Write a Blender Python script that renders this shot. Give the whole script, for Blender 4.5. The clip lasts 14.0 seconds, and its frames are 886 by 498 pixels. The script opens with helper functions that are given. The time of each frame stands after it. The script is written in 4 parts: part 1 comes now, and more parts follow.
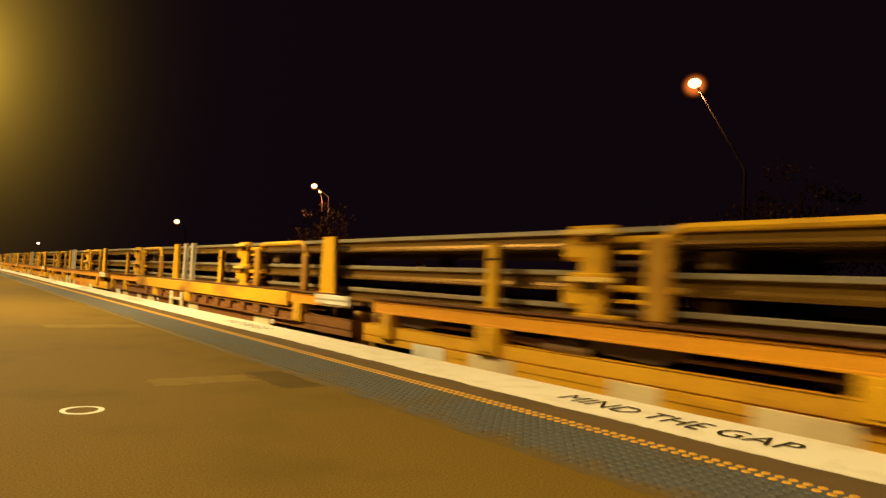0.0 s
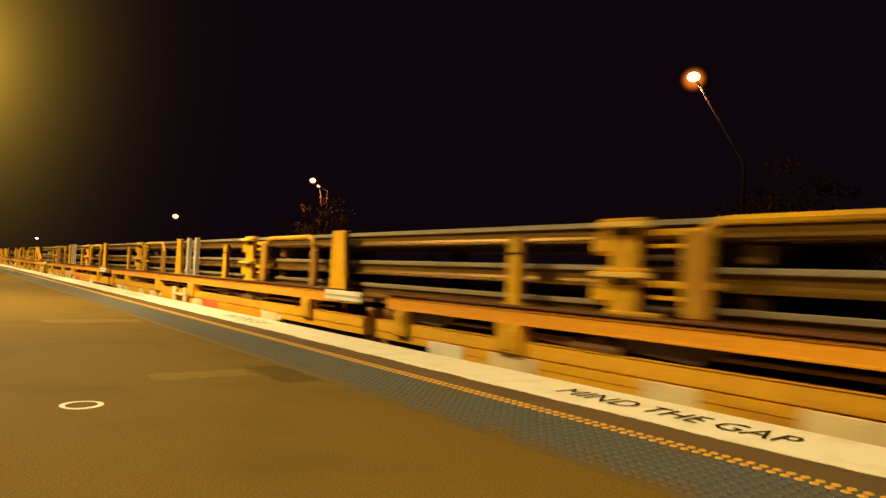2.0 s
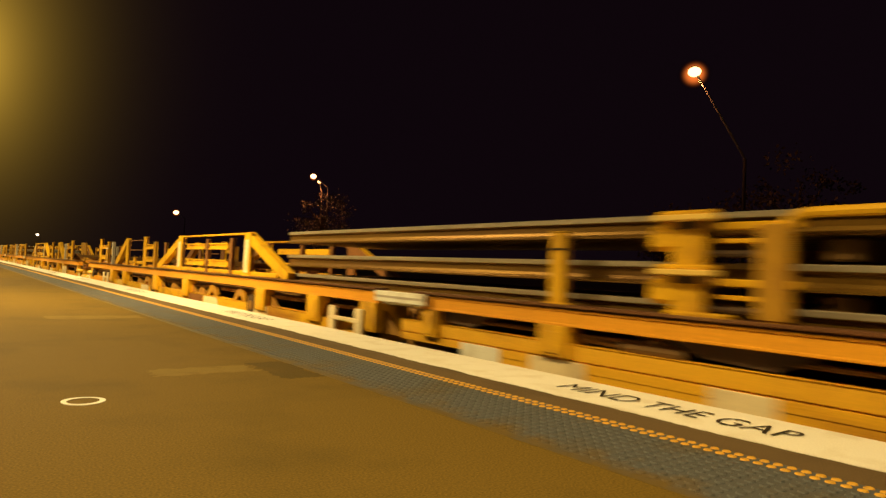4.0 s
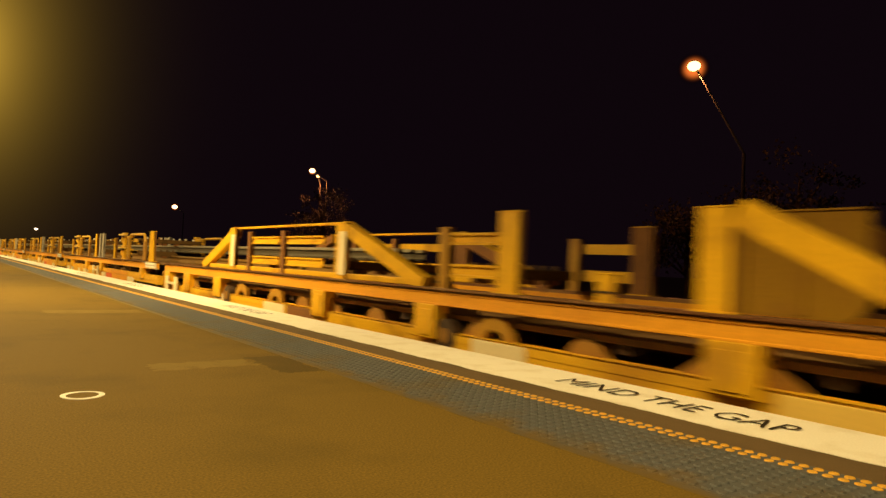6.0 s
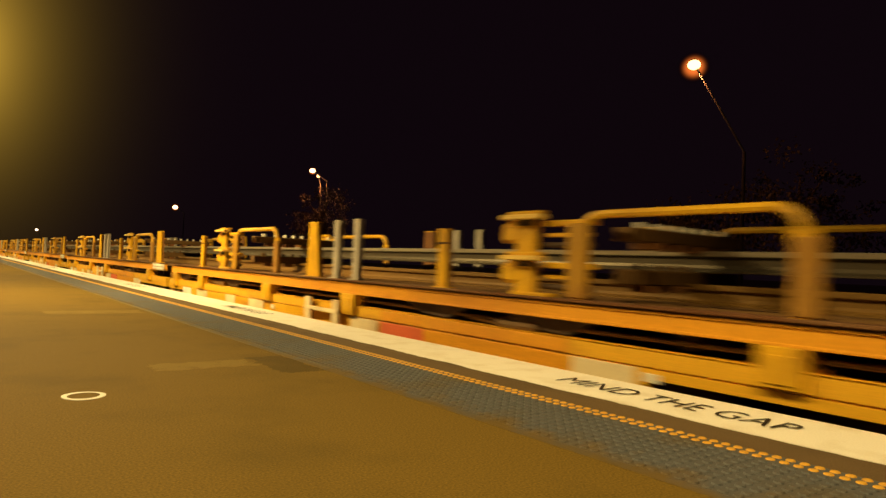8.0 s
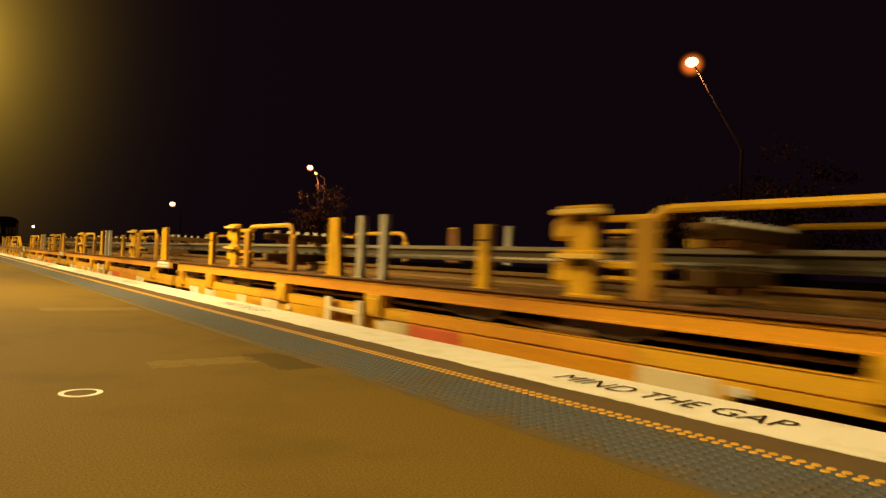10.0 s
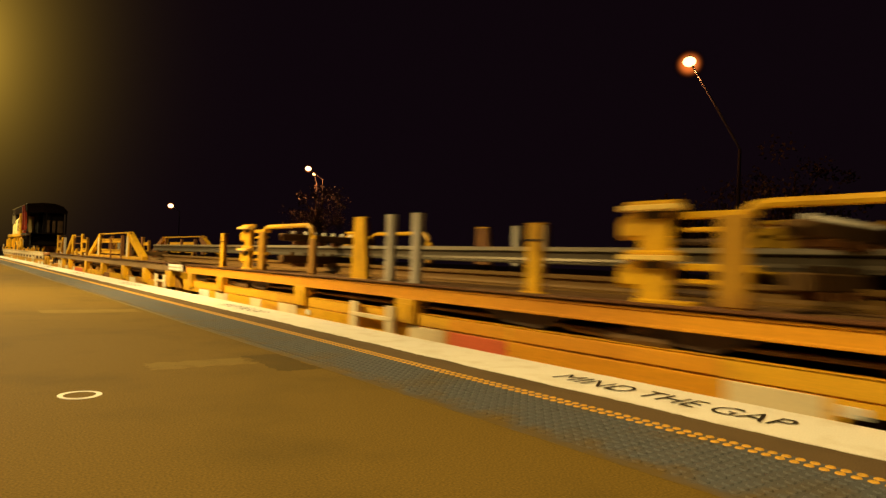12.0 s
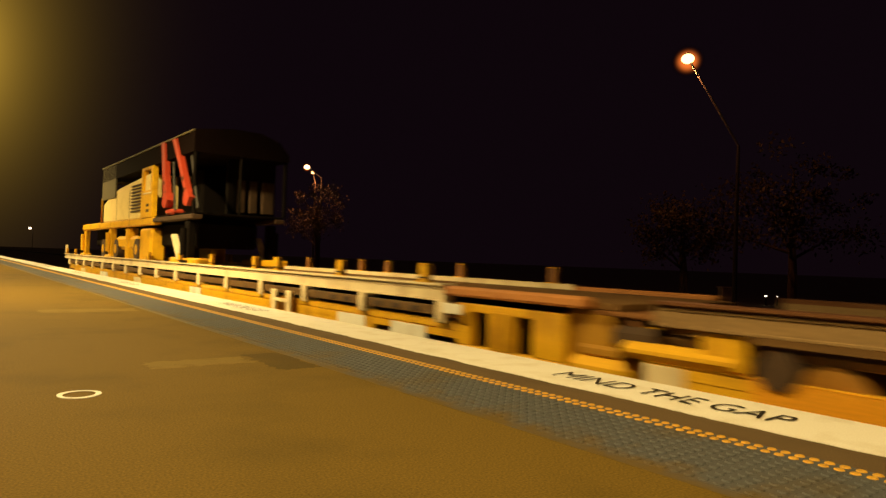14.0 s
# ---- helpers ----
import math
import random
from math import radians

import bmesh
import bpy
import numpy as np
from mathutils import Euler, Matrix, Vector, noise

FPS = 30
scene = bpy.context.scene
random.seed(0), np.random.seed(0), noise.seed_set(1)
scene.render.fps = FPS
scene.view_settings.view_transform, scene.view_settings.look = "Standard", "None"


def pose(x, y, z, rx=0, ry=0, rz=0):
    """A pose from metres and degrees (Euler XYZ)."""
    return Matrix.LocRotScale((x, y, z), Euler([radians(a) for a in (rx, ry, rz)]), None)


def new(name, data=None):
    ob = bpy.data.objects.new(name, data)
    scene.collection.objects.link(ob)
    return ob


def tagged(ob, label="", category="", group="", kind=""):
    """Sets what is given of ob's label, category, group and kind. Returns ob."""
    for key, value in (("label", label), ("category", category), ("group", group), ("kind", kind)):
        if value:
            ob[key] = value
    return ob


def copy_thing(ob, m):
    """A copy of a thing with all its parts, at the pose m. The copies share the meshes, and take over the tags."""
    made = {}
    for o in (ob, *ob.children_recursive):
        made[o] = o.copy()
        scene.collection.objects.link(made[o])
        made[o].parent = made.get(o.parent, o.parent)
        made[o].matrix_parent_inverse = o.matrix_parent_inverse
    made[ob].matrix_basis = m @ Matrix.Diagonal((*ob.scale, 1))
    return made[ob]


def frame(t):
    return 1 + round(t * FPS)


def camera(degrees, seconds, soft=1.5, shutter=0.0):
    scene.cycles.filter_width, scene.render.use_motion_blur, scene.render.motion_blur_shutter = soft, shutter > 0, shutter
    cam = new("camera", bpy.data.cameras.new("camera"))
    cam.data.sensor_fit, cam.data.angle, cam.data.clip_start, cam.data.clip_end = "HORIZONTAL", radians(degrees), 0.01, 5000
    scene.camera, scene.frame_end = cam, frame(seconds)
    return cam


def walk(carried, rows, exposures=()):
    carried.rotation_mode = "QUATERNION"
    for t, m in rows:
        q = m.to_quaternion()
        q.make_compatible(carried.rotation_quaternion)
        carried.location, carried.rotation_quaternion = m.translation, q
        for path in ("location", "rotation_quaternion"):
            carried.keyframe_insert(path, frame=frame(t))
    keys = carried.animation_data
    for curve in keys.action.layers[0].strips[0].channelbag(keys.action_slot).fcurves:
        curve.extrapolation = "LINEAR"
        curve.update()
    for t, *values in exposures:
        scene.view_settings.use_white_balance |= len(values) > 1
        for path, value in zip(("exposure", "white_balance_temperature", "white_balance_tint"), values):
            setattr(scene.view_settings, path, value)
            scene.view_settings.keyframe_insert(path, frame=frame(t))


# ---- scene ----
cam = camera(68.1, 14.0, 1.4, 0.29)


def aim(yaw, pitch, roll, ahead=0.0):
    """The camera's pose on its stand: degrees clockwise from the track, up, and of lean."""
    a = radians(yaw)
    return pose(ahead * math.sin(a), ahead * math.cos(a), 0.66, 90 + pitch, 0, -yaw) @ pose(0, 0, 0, 0, 0, roll)


walk(cam, [
    (0.0, aim(37.21, 2.79, 2.80)), (0.25, aim(37.3, 2.82, 2.82, 0.02)), (0.5, aim(37.5, 2.85, 2.82, 0.05)), (0.8, aim(37.3, 2.7, 2.8, 0.01)),
    (1.0, aim(37.27, 2.63, 2.79)), (1.5, aim(37.26, 2.39, 2.76)), (2.0, aim(37.33, 2.30, 2.70)), (2.5, aim(37.28, 2.31, 2.66)),
    (3.0, aim(37.31, 2.20, 2.58)), (4.2, aim(37.28, 1.88, 2.62)), (5.5, aim(37.25, 1.59, 2.67)), (6.0, aim(37.40, 1.45, 2.63)),
    (6.5, aim(37.33, 1.52, 2.62)), (7.0, aim(37.33, 1.63, 2.66)), (7.5, aim(37.32, 1.57, 2.57)), (8.0, aim(37.36, 1.41, 2.46)),
    (8.5, aim(37.42, 1.24, 2.55)), (9.7, aim(37.55, 1.18, 2.52)), (11.0, aim(37.66, 1.15, 2.45, 0.01)), (11.5, aim(37.62, 1.10, 2.35)),
    (12.0, aim(37.69, 1.21, 2.24)), (12.5, aim(37.73, 1.20, 2.13)), (13.0, aim(37.74, 1.18, 2.13)), (13.5, aim(37.73, 1.08, 2.02)),
    (14.0, aim(37.78, 1.04, 2.03))])

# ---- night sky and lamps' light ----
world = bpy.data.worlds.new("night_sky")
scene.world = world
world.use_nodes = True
# a clear dark sky; lens glare round the platform lamps is painted into it
wt = world.node_tree
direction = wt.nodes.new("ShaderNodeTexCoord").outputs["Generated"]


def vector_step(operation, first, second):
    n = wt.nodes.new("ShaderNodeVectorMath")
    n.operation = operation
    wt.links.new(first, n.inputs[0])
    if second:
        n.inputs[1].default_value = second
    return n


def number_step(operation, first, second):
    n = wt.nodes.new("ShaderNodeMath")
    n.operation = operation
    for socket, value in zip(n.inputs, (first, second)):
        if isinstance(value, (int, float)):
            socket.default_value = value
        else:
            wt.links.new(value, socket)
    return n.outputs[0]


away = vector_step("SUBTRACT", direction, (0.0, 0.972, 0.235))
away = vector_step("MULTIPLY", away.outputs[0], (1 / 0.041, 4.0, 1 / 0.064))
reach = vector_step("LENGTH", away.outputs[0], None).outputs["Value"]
glare = number_step("MULTIPLY", number_step("POWER", 2.718, number_step("MULTIPLY", reach, -1.0)), 1.1)
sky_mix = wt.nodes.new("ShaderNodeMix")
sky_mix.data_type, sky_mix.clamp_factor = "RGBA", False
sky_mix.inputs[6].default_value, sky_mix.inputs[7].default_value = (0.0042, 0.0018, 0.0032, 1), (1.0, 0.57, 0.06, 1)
wt.links.new(glare, sky_mix.inputs[0])
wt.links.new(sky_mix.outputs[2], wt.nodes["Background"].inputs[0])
scene.view_settings.exposure = 0.0

SODIUM = (1.0, 0.7, 0.26)
PLATFORM_LAMPS = [(0.1, 0.7), (-0.6, 10.8), (0.1, 22.6), (0.1, 34.4), (0.1, 46.2), (0.1, 58.0), (0.1, 69.8)]
PLATFORM_WATTS = (1400.0, 4350.0, 2900.0, 2800.0, 2800.0, 2800.0, 2800.0)
STREET_LAMPS = [(22.9, 14.4), (26.1, 54.0), (32.3, 120.6)]
STREET_WATTS = (420.0, 1400.0)


def lamp_light(x, y, z, watts, colour, size, cone=165):
    data = bpy.data.lights.new("lamp_light", "SPOT")
    data.energy, data.color, data.shadow_soft_size = watts, colour, size
    data.spot_size, data.spot_blend = radians(cone), 0.6
    ob = new("lamp_light", data)
    ob.location = (x, y, z)
    return ob


for (x, y), watts in zip(PLATFORM_LAMPS, PLATFORM_WATTS):
    lamp_light(x, y, 5.05, watts, SODIUM, 0.12, 112 if y < 5 else 165)   # the nearest lamp is an unseen addition, cone narrowed, to light the near platform
for (x, y), watts, z in zip(STREET_LAMPS, STREET_WATTS, (8.5, 8.15)):
    lamp_light(x, y, z, watts, (1.0, 0.32, 0.1), 0.12, 178)


# ---- materials ----
def material(name, colour, rough=0.6, metal=0.0, vary=0.25, scale=3.0, dirt=(0.05, 0.035, 0.02), dirt_amount=0.4, bump=0.15, fine=60.0, stretch=(1, 1, 1), coat=0.0, spec=0.3, still=False):
    """A painted, grained and dirtied surface. still: its grain runs on from piece to piece of what stands still."""
    m = bpy.data.materials.new(name)
    m.use_nodes = True
    t = m.node_tree
    b = t.nodes["Principled BSDF"]
    b.inputs["Roughness"].default_value, b.inputs["Metallic"].default_value = rough, metal
    b.inputs["Coat Weight"].default_value, b.inputs["Specular IOR Level"].default_value = coat, spec
    co = t.nodes.new("ShaderNodeTexCoord")
    mp = t.nodes.new("ShaderNodeMapping")
    mp.inputs["Scale"].default_value = stretch
    t.links.new(t.nodes.new("ShaderNodeNewGeometry").outputs["Position"] if still else co.outputs["Object"], mp.inputs[0])

    def noise_node(s, detail):
        n = t.nodes.new("ShaderNodeTexNoise")
        n.inputs["Scale"].default_value, n.inputs["Detail"].default_value = s, detail
        t.links.new(mp.outputs[0], n.inputs["Vector"])
        return n
    big, small = noise_node(scale, 5), noise_node(fine, 4)
    ramp = t.nodes.new("ShaderNodeMapRange")
    ramp.inputs[1].default_value, ramp.inputs[2].default_value = 0.5, 0.72
    ramp.inputs[3].default_value, ramp.inputs[4].default_value = 0.0, dirt_amount
    t.links.new(big.outputs[0], ramp.inputs[0])
    grain = t.nodes.new("ShaderNodeMapRange")
    grain.inputs[1].default_value, grain.inputs[2].default_value = 0.25, 0.75
    grain.inputs[3].default_value, grain.inputs[4].default_value = 1 - vary, 1 + vary
    t.links.new(small.outputs[0], grain.inputs[0])
    mix = t.nodes.new("ShaderNodeMix")
    mix.data_type = "RGBA"
    mix.inputs[6].default_value, mix.inputs[7].default_value = (*colour, 1), (*dirt, 1)
    t.links.new(ramp.outputs[0], mix.inputs[0])
    mul = t.nodes.new("ShaderNodeVectorMath")
    mul.operation = "SCALE"
    t.links.new(mix.outputs[2], mul.inputs[0])
    t.links.new(grain.outputs[0], mul.inputs["Scale"])
    t.links.new(mul.outputs[0], b.inputs["Base Color"])
    if bump:
        bp = t.nodes.new("ShaderNodeBump")
        bp.inputs["Strength"].default_value, bp.inputs["Distance"].default_value = bump, 0.004
        t.links.new(small.outputs[0], bp.inputs["Height"])
        t.links.new(bp.outputs[0], b.inputs["Normal"])
    return m


def glow(name, colour, strength):
    m = bpy.data.materials.new(name)
    m.use_nodes = True
    b = m.node_tree.nodes["Principled BSDF"]
    b.inputs["Base Color"].default_value = (*colour, 1)
    b.inputs["Emission Color"].default_value, b.inputs["Emission Strength"].default_value = (*colour, 1), strength
    return m


ASPHALT = material("worn_asphalt", (0.134, 0.085, 0.0135), 0.9, 0, 0.42, 1.5, (0.08, 0.054, 0.009), 0.6, 0.55, 120, spec=0.15, still=True)
ASPHALT_LIGHT = material("asphalt_patch_pale", (0.172, 0.117, 0.028), 0.9, 0, 0.3, 6.0, (0.13, 0.083, 0.015), 1.0, 0.4, 130, spec=0.15)
ASPHALT_DARK = material("asphalt_patch_dark", (0.076, 0.05, 0.0095), 0.9, 0, 0.35, 3.2, (0.095, 0.06, 0.009), 0.8, 0.4, 160, spec=0.15)
EDGE_STRIP = material("brown_edge_concrete", (0.115, 0.075, 0.035), 0.9, 0, 0.3, 2.0, (0.07, 0.046, 0.022), 0.6, 0.5, 160)
WHITE_LINE = material("white_platform_paint", (0.8, 0.78, 0.72), 0.75, 0, 0.07, 5.0, (0.52, 0.44, 0.3), 0.35, 0.25, 120)
BLACK_PAINT = material("black_stencil_paint", (0.02, 0.016, 0.012), 0.7, 0, 0.3, 9.0, (0.1, 0.08, 0.05), 0.4, 0.1, 150)
TACTILE = material("blue_grey_tactile", (0.082, 0.088, 0.098), 0.62, 0, 0.22, 1.9, (0.098, 0.076, 0.042), 1.0, 0.3, 140, still=True)


def soil_edge(m, clean, soiled, colour):
    """Trodden dirt spreads from one edge of a strip along the platform, in an uneven line."""
    t = m.node_tree
    b = t.nodes["Principled BSDF"]
    paint = b.inputs["Base Color"].links[0].from_socket
    place = t.nodes.new("ShaderNodeNewGeometry").outputs["Position"]
    parts = t.nodes.new("ShaderNodeSeparateXYZ")
    t.links.new(place, parts.inputs[0])
    n = t.nodes.new("ShaderNodeTexNoise")
    n.inputs["Scale"].default_value, n.inputs["Detail"].default_value = 6.0, 6
    t.links.new(place, n.inputs["Vector"])
    shift = t.nodes.new("ShaderNodeMath")
    shift.operation, shift.inputs[1].default_value = "MULTIPLY_ADD", 0.5
    t.links.new(n.outputs[0], shift.inputs[0])
    t.links.new(parts.outputs[0], shift.inputs[2])
    amount = t.nodes.new("ShaderNodeMapRange")
    for k, v in enumerate((clean + 0.25, soiled + 0.25, 0.0, 0.9)):
        amount.inputs[k + 1].default_value = v
    t.links.new(shift.outputs[0], amount.inputs[0])
    mix = t.nodes.new("ShaderNodeMix")
    mix.data_type = "RGBA"
    mix.inputs[7].default_value = (*colour, 1)
    t.links.new(amount.outputs[0], mix.inputs[0])
    t.links.new(paint, mix.inputs[6])
    t.links.new(mix.outputs[2], b.inputs["Base Color"])


soil_edge(TACTILE, 2.03, 1.86, (0.12, 0.077, 0.016))
STUD_YELLOW = material("yellow_stud", (0.62, 0.34, 0.035), 0.6, 0, 0.15, 14.0, (0.3, 0.16, 0.03), 0.5, 0.2, 120)
YELLOW = material("yellow_wagon_paint", (0.71, 0.4, 0.013), 0.42, 0, 0.15, 2.2, (0.2, 0.085, 0.02), 0.55, 0.2, 70)
ORANGE = material("faded_orange_paint", (0.73, 0.33, 0.02), 0.45, 0, 0.16, 1.6, (0.46, 0.18, 0.02), 0.7, 0.2, 70, (1, 0.35, 1))
CREAM = material("cream_wagon_paint", (0.78, 0.67, 0.44), 0.55, 0, 0.12, 2.0, (0.34, 0.22, 0.1), 0.5, 0.2, 60)
CREAM_YELLOW = material("pale_yellow_paint", (0.8, 0.56, 0.14), 0.45, 0, 0.1, 3.0, (0.5, 0.3, 0.06), 0.4, 0.15, 60)
WHITE = material("white_wagon_paint", (0.80, 0.80, 0.74), 0.55, 0, 0.1, 3.0, (0.4, 0.28, 0.14), 0.5, 0.15, 60)
RED = material("red_panel_paint", (0.68, 0.14, 0.055), 0.55, 0, 0.15, 3.0, (0.4, 0.13, 0.05), 0.5, 0.15, 60)
GALV = material("galvanised_steel", (0.46, 0.42, 0.36), 0.6, 0.1, 0.12, 6.0, (0.3, 0.26, 0.2), 0.5, 0.1, 90)
RAIL_STEEL = material("rusty_rail_steel", (0.2, 0.11, 0.018), 0.42, 0.65, 0.2, 2.5, (0.13, 0.065, 0.03), 0.6, 0.2, 90, (1, 0.2, 1))
RAIL_BROWN = material("brown_rail_rust", (0.21, 0.115, 0.026), 0.6, 0.2, 0.25, 2.0, (0.12, 0.065, 0.022), 0.6, 0.2, 90, (1, 0.2, 1))
RAIL_BRIGHT = material("grey_rail_steel", (0.13, 0.11, 0.078), 0.42, 0.65, 0.15, 2.0, (0.09, 0.055, 0.03), 0.5, 0.15, 90, (1, 0.15, 1))
BEAM_BROWN = material("grey_brown_beam", (0.27, 0.175, 0.08), 0.6, 0.1, 0.2, 2.0, (0.16, 0.09, 0.04), 0.6, 0.2, 60, (1, 0.3, 1))
SALMON = material("faded_salmon_paint", (0.5, 0.21, 0.06), 0.55, 0, 0.15, 3.0, (0.3, 0.12, 0.04), 0.6, 0.2, 60)
BOLT_GLINT = material("bolt_glint_pale", (0.85, 0.8, 0.68), 0.35, 0.0, 0.1, 8.0, (0.5, 0.42, 0.3), 0.4, 0.1, 90)
DULL = material("dull_ochre_paint", (0.30, 0.15, 0.022), 0.6, 0, 0.2, 3.0, (0.15, 0.07, 0.02), 0.6, 0.2, 60)
UNDER = material("dark_underframe", (0.07, 0.042, 0.025), 0.8, 0.1, 0.3, 3.0, (0.03, 0.02, 0.015), 0.6, 0.3, 60)
RUST = material("rust_brown_steel", (0.23, 0.098, 0.027), 0.75, 0.1, 0.25, 3.0, (0.1, 0.045, 0.02), 0.6, 0.3, 60)
DECK = material("brown_deck_plate", (0.19, 0.1, 0.03), 0.8, 0.1, 0.25, 2.0, (0.1, 0.055, 0.025), 0.7, 0.3, 60)
WORN_TOP = material("worn_flange_steel", (0.17, 0.075, 0.035), 0.4, 0.3, 0.3, 3.0, (0.32, 0.2, 0.1), 0.5, 0.2, 60, (1, 0.3, 1))
SHEET = material("ochre_sheet_panel", (0.38, 0.2, 0.008), 0.6, 0, 0.15, 2.0, (0.3, 0.13, 0.02), 0.6, 0.2, 50)
# dark paint, with the machine's lack of lamp light put into the colour too
DARK_BODY = material("dark_unlit_machine_paint", (0.006, 0.0045, 0.004), 0.9, 0, 0.2, 3.0, (0.003, 0.0025, 0.002), 0.5, 0.2, 50, spec=0.05)
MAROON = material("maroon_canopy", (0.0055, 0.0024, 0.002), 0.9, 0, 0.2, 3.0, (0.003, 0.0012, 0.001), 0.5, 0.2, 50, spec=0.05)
ARM_RED = material("red_arm_paint", (0.38, 0.045, 0.02), 0.45, 0, 0.12, 4.0, (0.3, 0.04, 0.02), 0.4, 0.1, 60)
HOOD = material("pale_hood_paint", (0.82, 0.66, 0.27), 0.5, 0, 0.1, 3.0, (0.5, 0.36, 0.12), 0.4, 0.15, 60)
WORN_YELLOW = material("rust_blotched_yellow_paint", (0.74, 0.42, 0.018), 0.45, 0, 0.15, 1.1, (0.26, 0.1, 0.022), 1.0, 0.2, 70, (1, 0.55, 1.6))
WORN_ORANGE = material("rust_blotched_orange_paint", (0.76, 0.42, 0.022), 0.5, 0, 0.18, 1.3, (0.3, 0.11, 0.02), 0.9, 0.25, 70, (1, 0.5, 1.8))
CROSS = material("rusty_cross_beam", (0.13, 0.07, 0.02), 0.7, 0.1, 0.25, 3.0, (0.06, 0.035, 0.015), 0.6, 0.2, 60)
OCHRE = material("dirty_ochre_paint", (0.40, 0.21, 0.017), 0.5, 0, 0.15, 3.0, (0.24, 0.1, 0.02), 0.7, 0.2, 60)
RAIL_HEAD = material("worn_rail_head", (0.46, 0.41, 0.32), 0.38, 0.6, 0.2, 1.2, (0.28, 0.2, 0.12), 0.8, 0.1, 60, (1, 0.2, 1))
GREY_PANEL = material("grey_panel", (0.11, 0.095, 0.05), 0.6, 0, 0.15, 4.0, (0.1, 0.08, 0.05), 0.5, 0.1, 60)
BALLAST = material("ballast_stone", (0.06, 0.052, 0.048), 0.95, 0, 0.5, 0.8, (0.035, 0.03, 0.028), 0.6, 0.9, 25)
GROUND = material("dry_grass_ground", (0.24, 0.19, 0.12), 0.95, 0, 0.5, 0.3, (0.13, 0.1, 0.06), 0.6, 0.7, 8)
ROAD = material("street_asphalt", (0.045, 0.042, 0.04), 0.9, 0, 0.25, 0.5, (0.03, 0.028, 0.027), 0.6, 0.4, 90)
CONCRETE = material("platform_wall_concrete", (0.25, 0.22, 0.18), 0.9, 0, 0.2, 1.5, (0.1, 0.08, 0.06), 0.6, 0.4, 40)
SLEEPER = material("sleeper_concrete", (0.22, 0.2, 0.17), 0.9, 0, 0.2, 2.0, (0.1, 0.07, 0.05), 0.6, 0.3, 50)
DARK_POLE = material("dark_lamp_pole", (0.055, 0.05, 0.047), 0.6, 0.3, 0.1, 5.0, (0.04, 0.035, 0.03), 0.4, 0.1, 60)
POLE = material("grey_lamp_pole", (0.3, 0.29, 0.27), 0.5, 0.5, 0.1, 5.0, (0.15, 0.13, 0.1), 0.4, 0.1, 60)
LEAF = material("tree_leaves", (0.05, 0.036, 0.014), 0.6, 0, 0.4, 2.0, (0.04, 0.045, 0.015), 0.6, 0.2, 12)
BARK = material("tree_bark", (0.09, 0.065, 0.045), 0.9, 0, 0.3, 5.0, (0.04, 0.03, 0.02), 0.6, 0.6, 30)
SODIUM_GLOW = glow("orange_lamp_glow", (1.0, 0.5, 0.17), 5.5)
WARM_GLOW = glow("warm_lamp_glow", (1.0, 0.6, 0.28), 5.0)
PALE_GLOW = glow("pale_lamp_glow", (1.0, 0.85, 0.6), 5.0)


# ---- builders ----
def box(bm, x0, x1, y0, y1, z0, z1, bevel=0.0):
    ret = bmesh.ops.create_cube(bm, size=1)
    vs = ret["verts"]
    for v in vs:
        v.co = ((x0 + x1) / 2 + v.co.x * (x1 - x0), (y0 + y1) / 2 + v.co.y * (y1 - y0), (z0 + z1) / 2 + v.co.z * (z1 - z0))
    if bevel:
        es = list({e for v in vs for e in v.link_edges})
        bmesh.ops.bevel(bm, geom=es, offset=bevel, segments=1, affect="EDGES", profile=0.5)
    return bm


def prism(bm, outline, axis, a, b):
    """Extrudes a closed outline along an axis. outline: pairs in the two other axes, in their order."""
    def put(p, c):
        q = list(p)
        q.insert("xyz".index(axis), c)
        return bm.verts.new(q)
    lo, hi = [put(p, a) for p in outline], [put(p, b) for p in outline]
    n = len(outline)
    for i in range(n):
        bm.faces.new((lo[i], lo[(i + 1) % n], hi[(i + 1) % n], hi[i]))
    bm.faces.new(lo[::-1])
    bm.faces.new(hi)
    bmesh.ops.recalc_face_normals(bm, faces=bm.faces)
    return bm


def rod(bm, points, radius, sides=8):
    """A tube along points."""
    pts = [Vector(p) for p in points]
    rings = []
    for i, p in enumerate(pts):
        d = (pts[min(i + 1, len(pts) - 1)] - pts[max(i - 1, 0)]).normalized()
        u = d.cross(Vector((1, 0, 0)) if abs(d.x) < 0.9 else Vector((0, 0, 1))).normalized()
        w = d.cross(u)
        r = radius[i] if isinstance(radius, (list, tuple)) else radius
        rings.append([bm.verts.new(p + (u * math.cos(k * math.tau / sides) + w * math.sin(k * math.tau / sides)) * r) for k in range(sides)])
    for a, b in zip(rings, rings[1:]):
        for k in range(sides):
            bm.faces.new((a[k], a[(k + 1) % sides], b[(k + 1) % sides], b[k]))
    bm.faces.new(rings[0][::-1])
    bm.faces.new(rings[-1])
    bmesh.ops.recalc_face_normals(bm, faces=bm.faces)
    return bm


def mesh_of(name, bm, mat, lift=0.0):
    if lift:
        bmesh.ops.translate(bm, verts=bm.verts, vec=(0, 0, lift))
    me = bpy.data.meshes.new(name)
    bm.to_mesh(me)
    bm.free()
    me.materials.append(mat)
    return me


def part(name, bm, mat, parent, label="", lift=0.0):
    ob = new(name, mesh_of(name, bm, mat, lift))
    ob.parent = parent
    return tagged(ob, label)


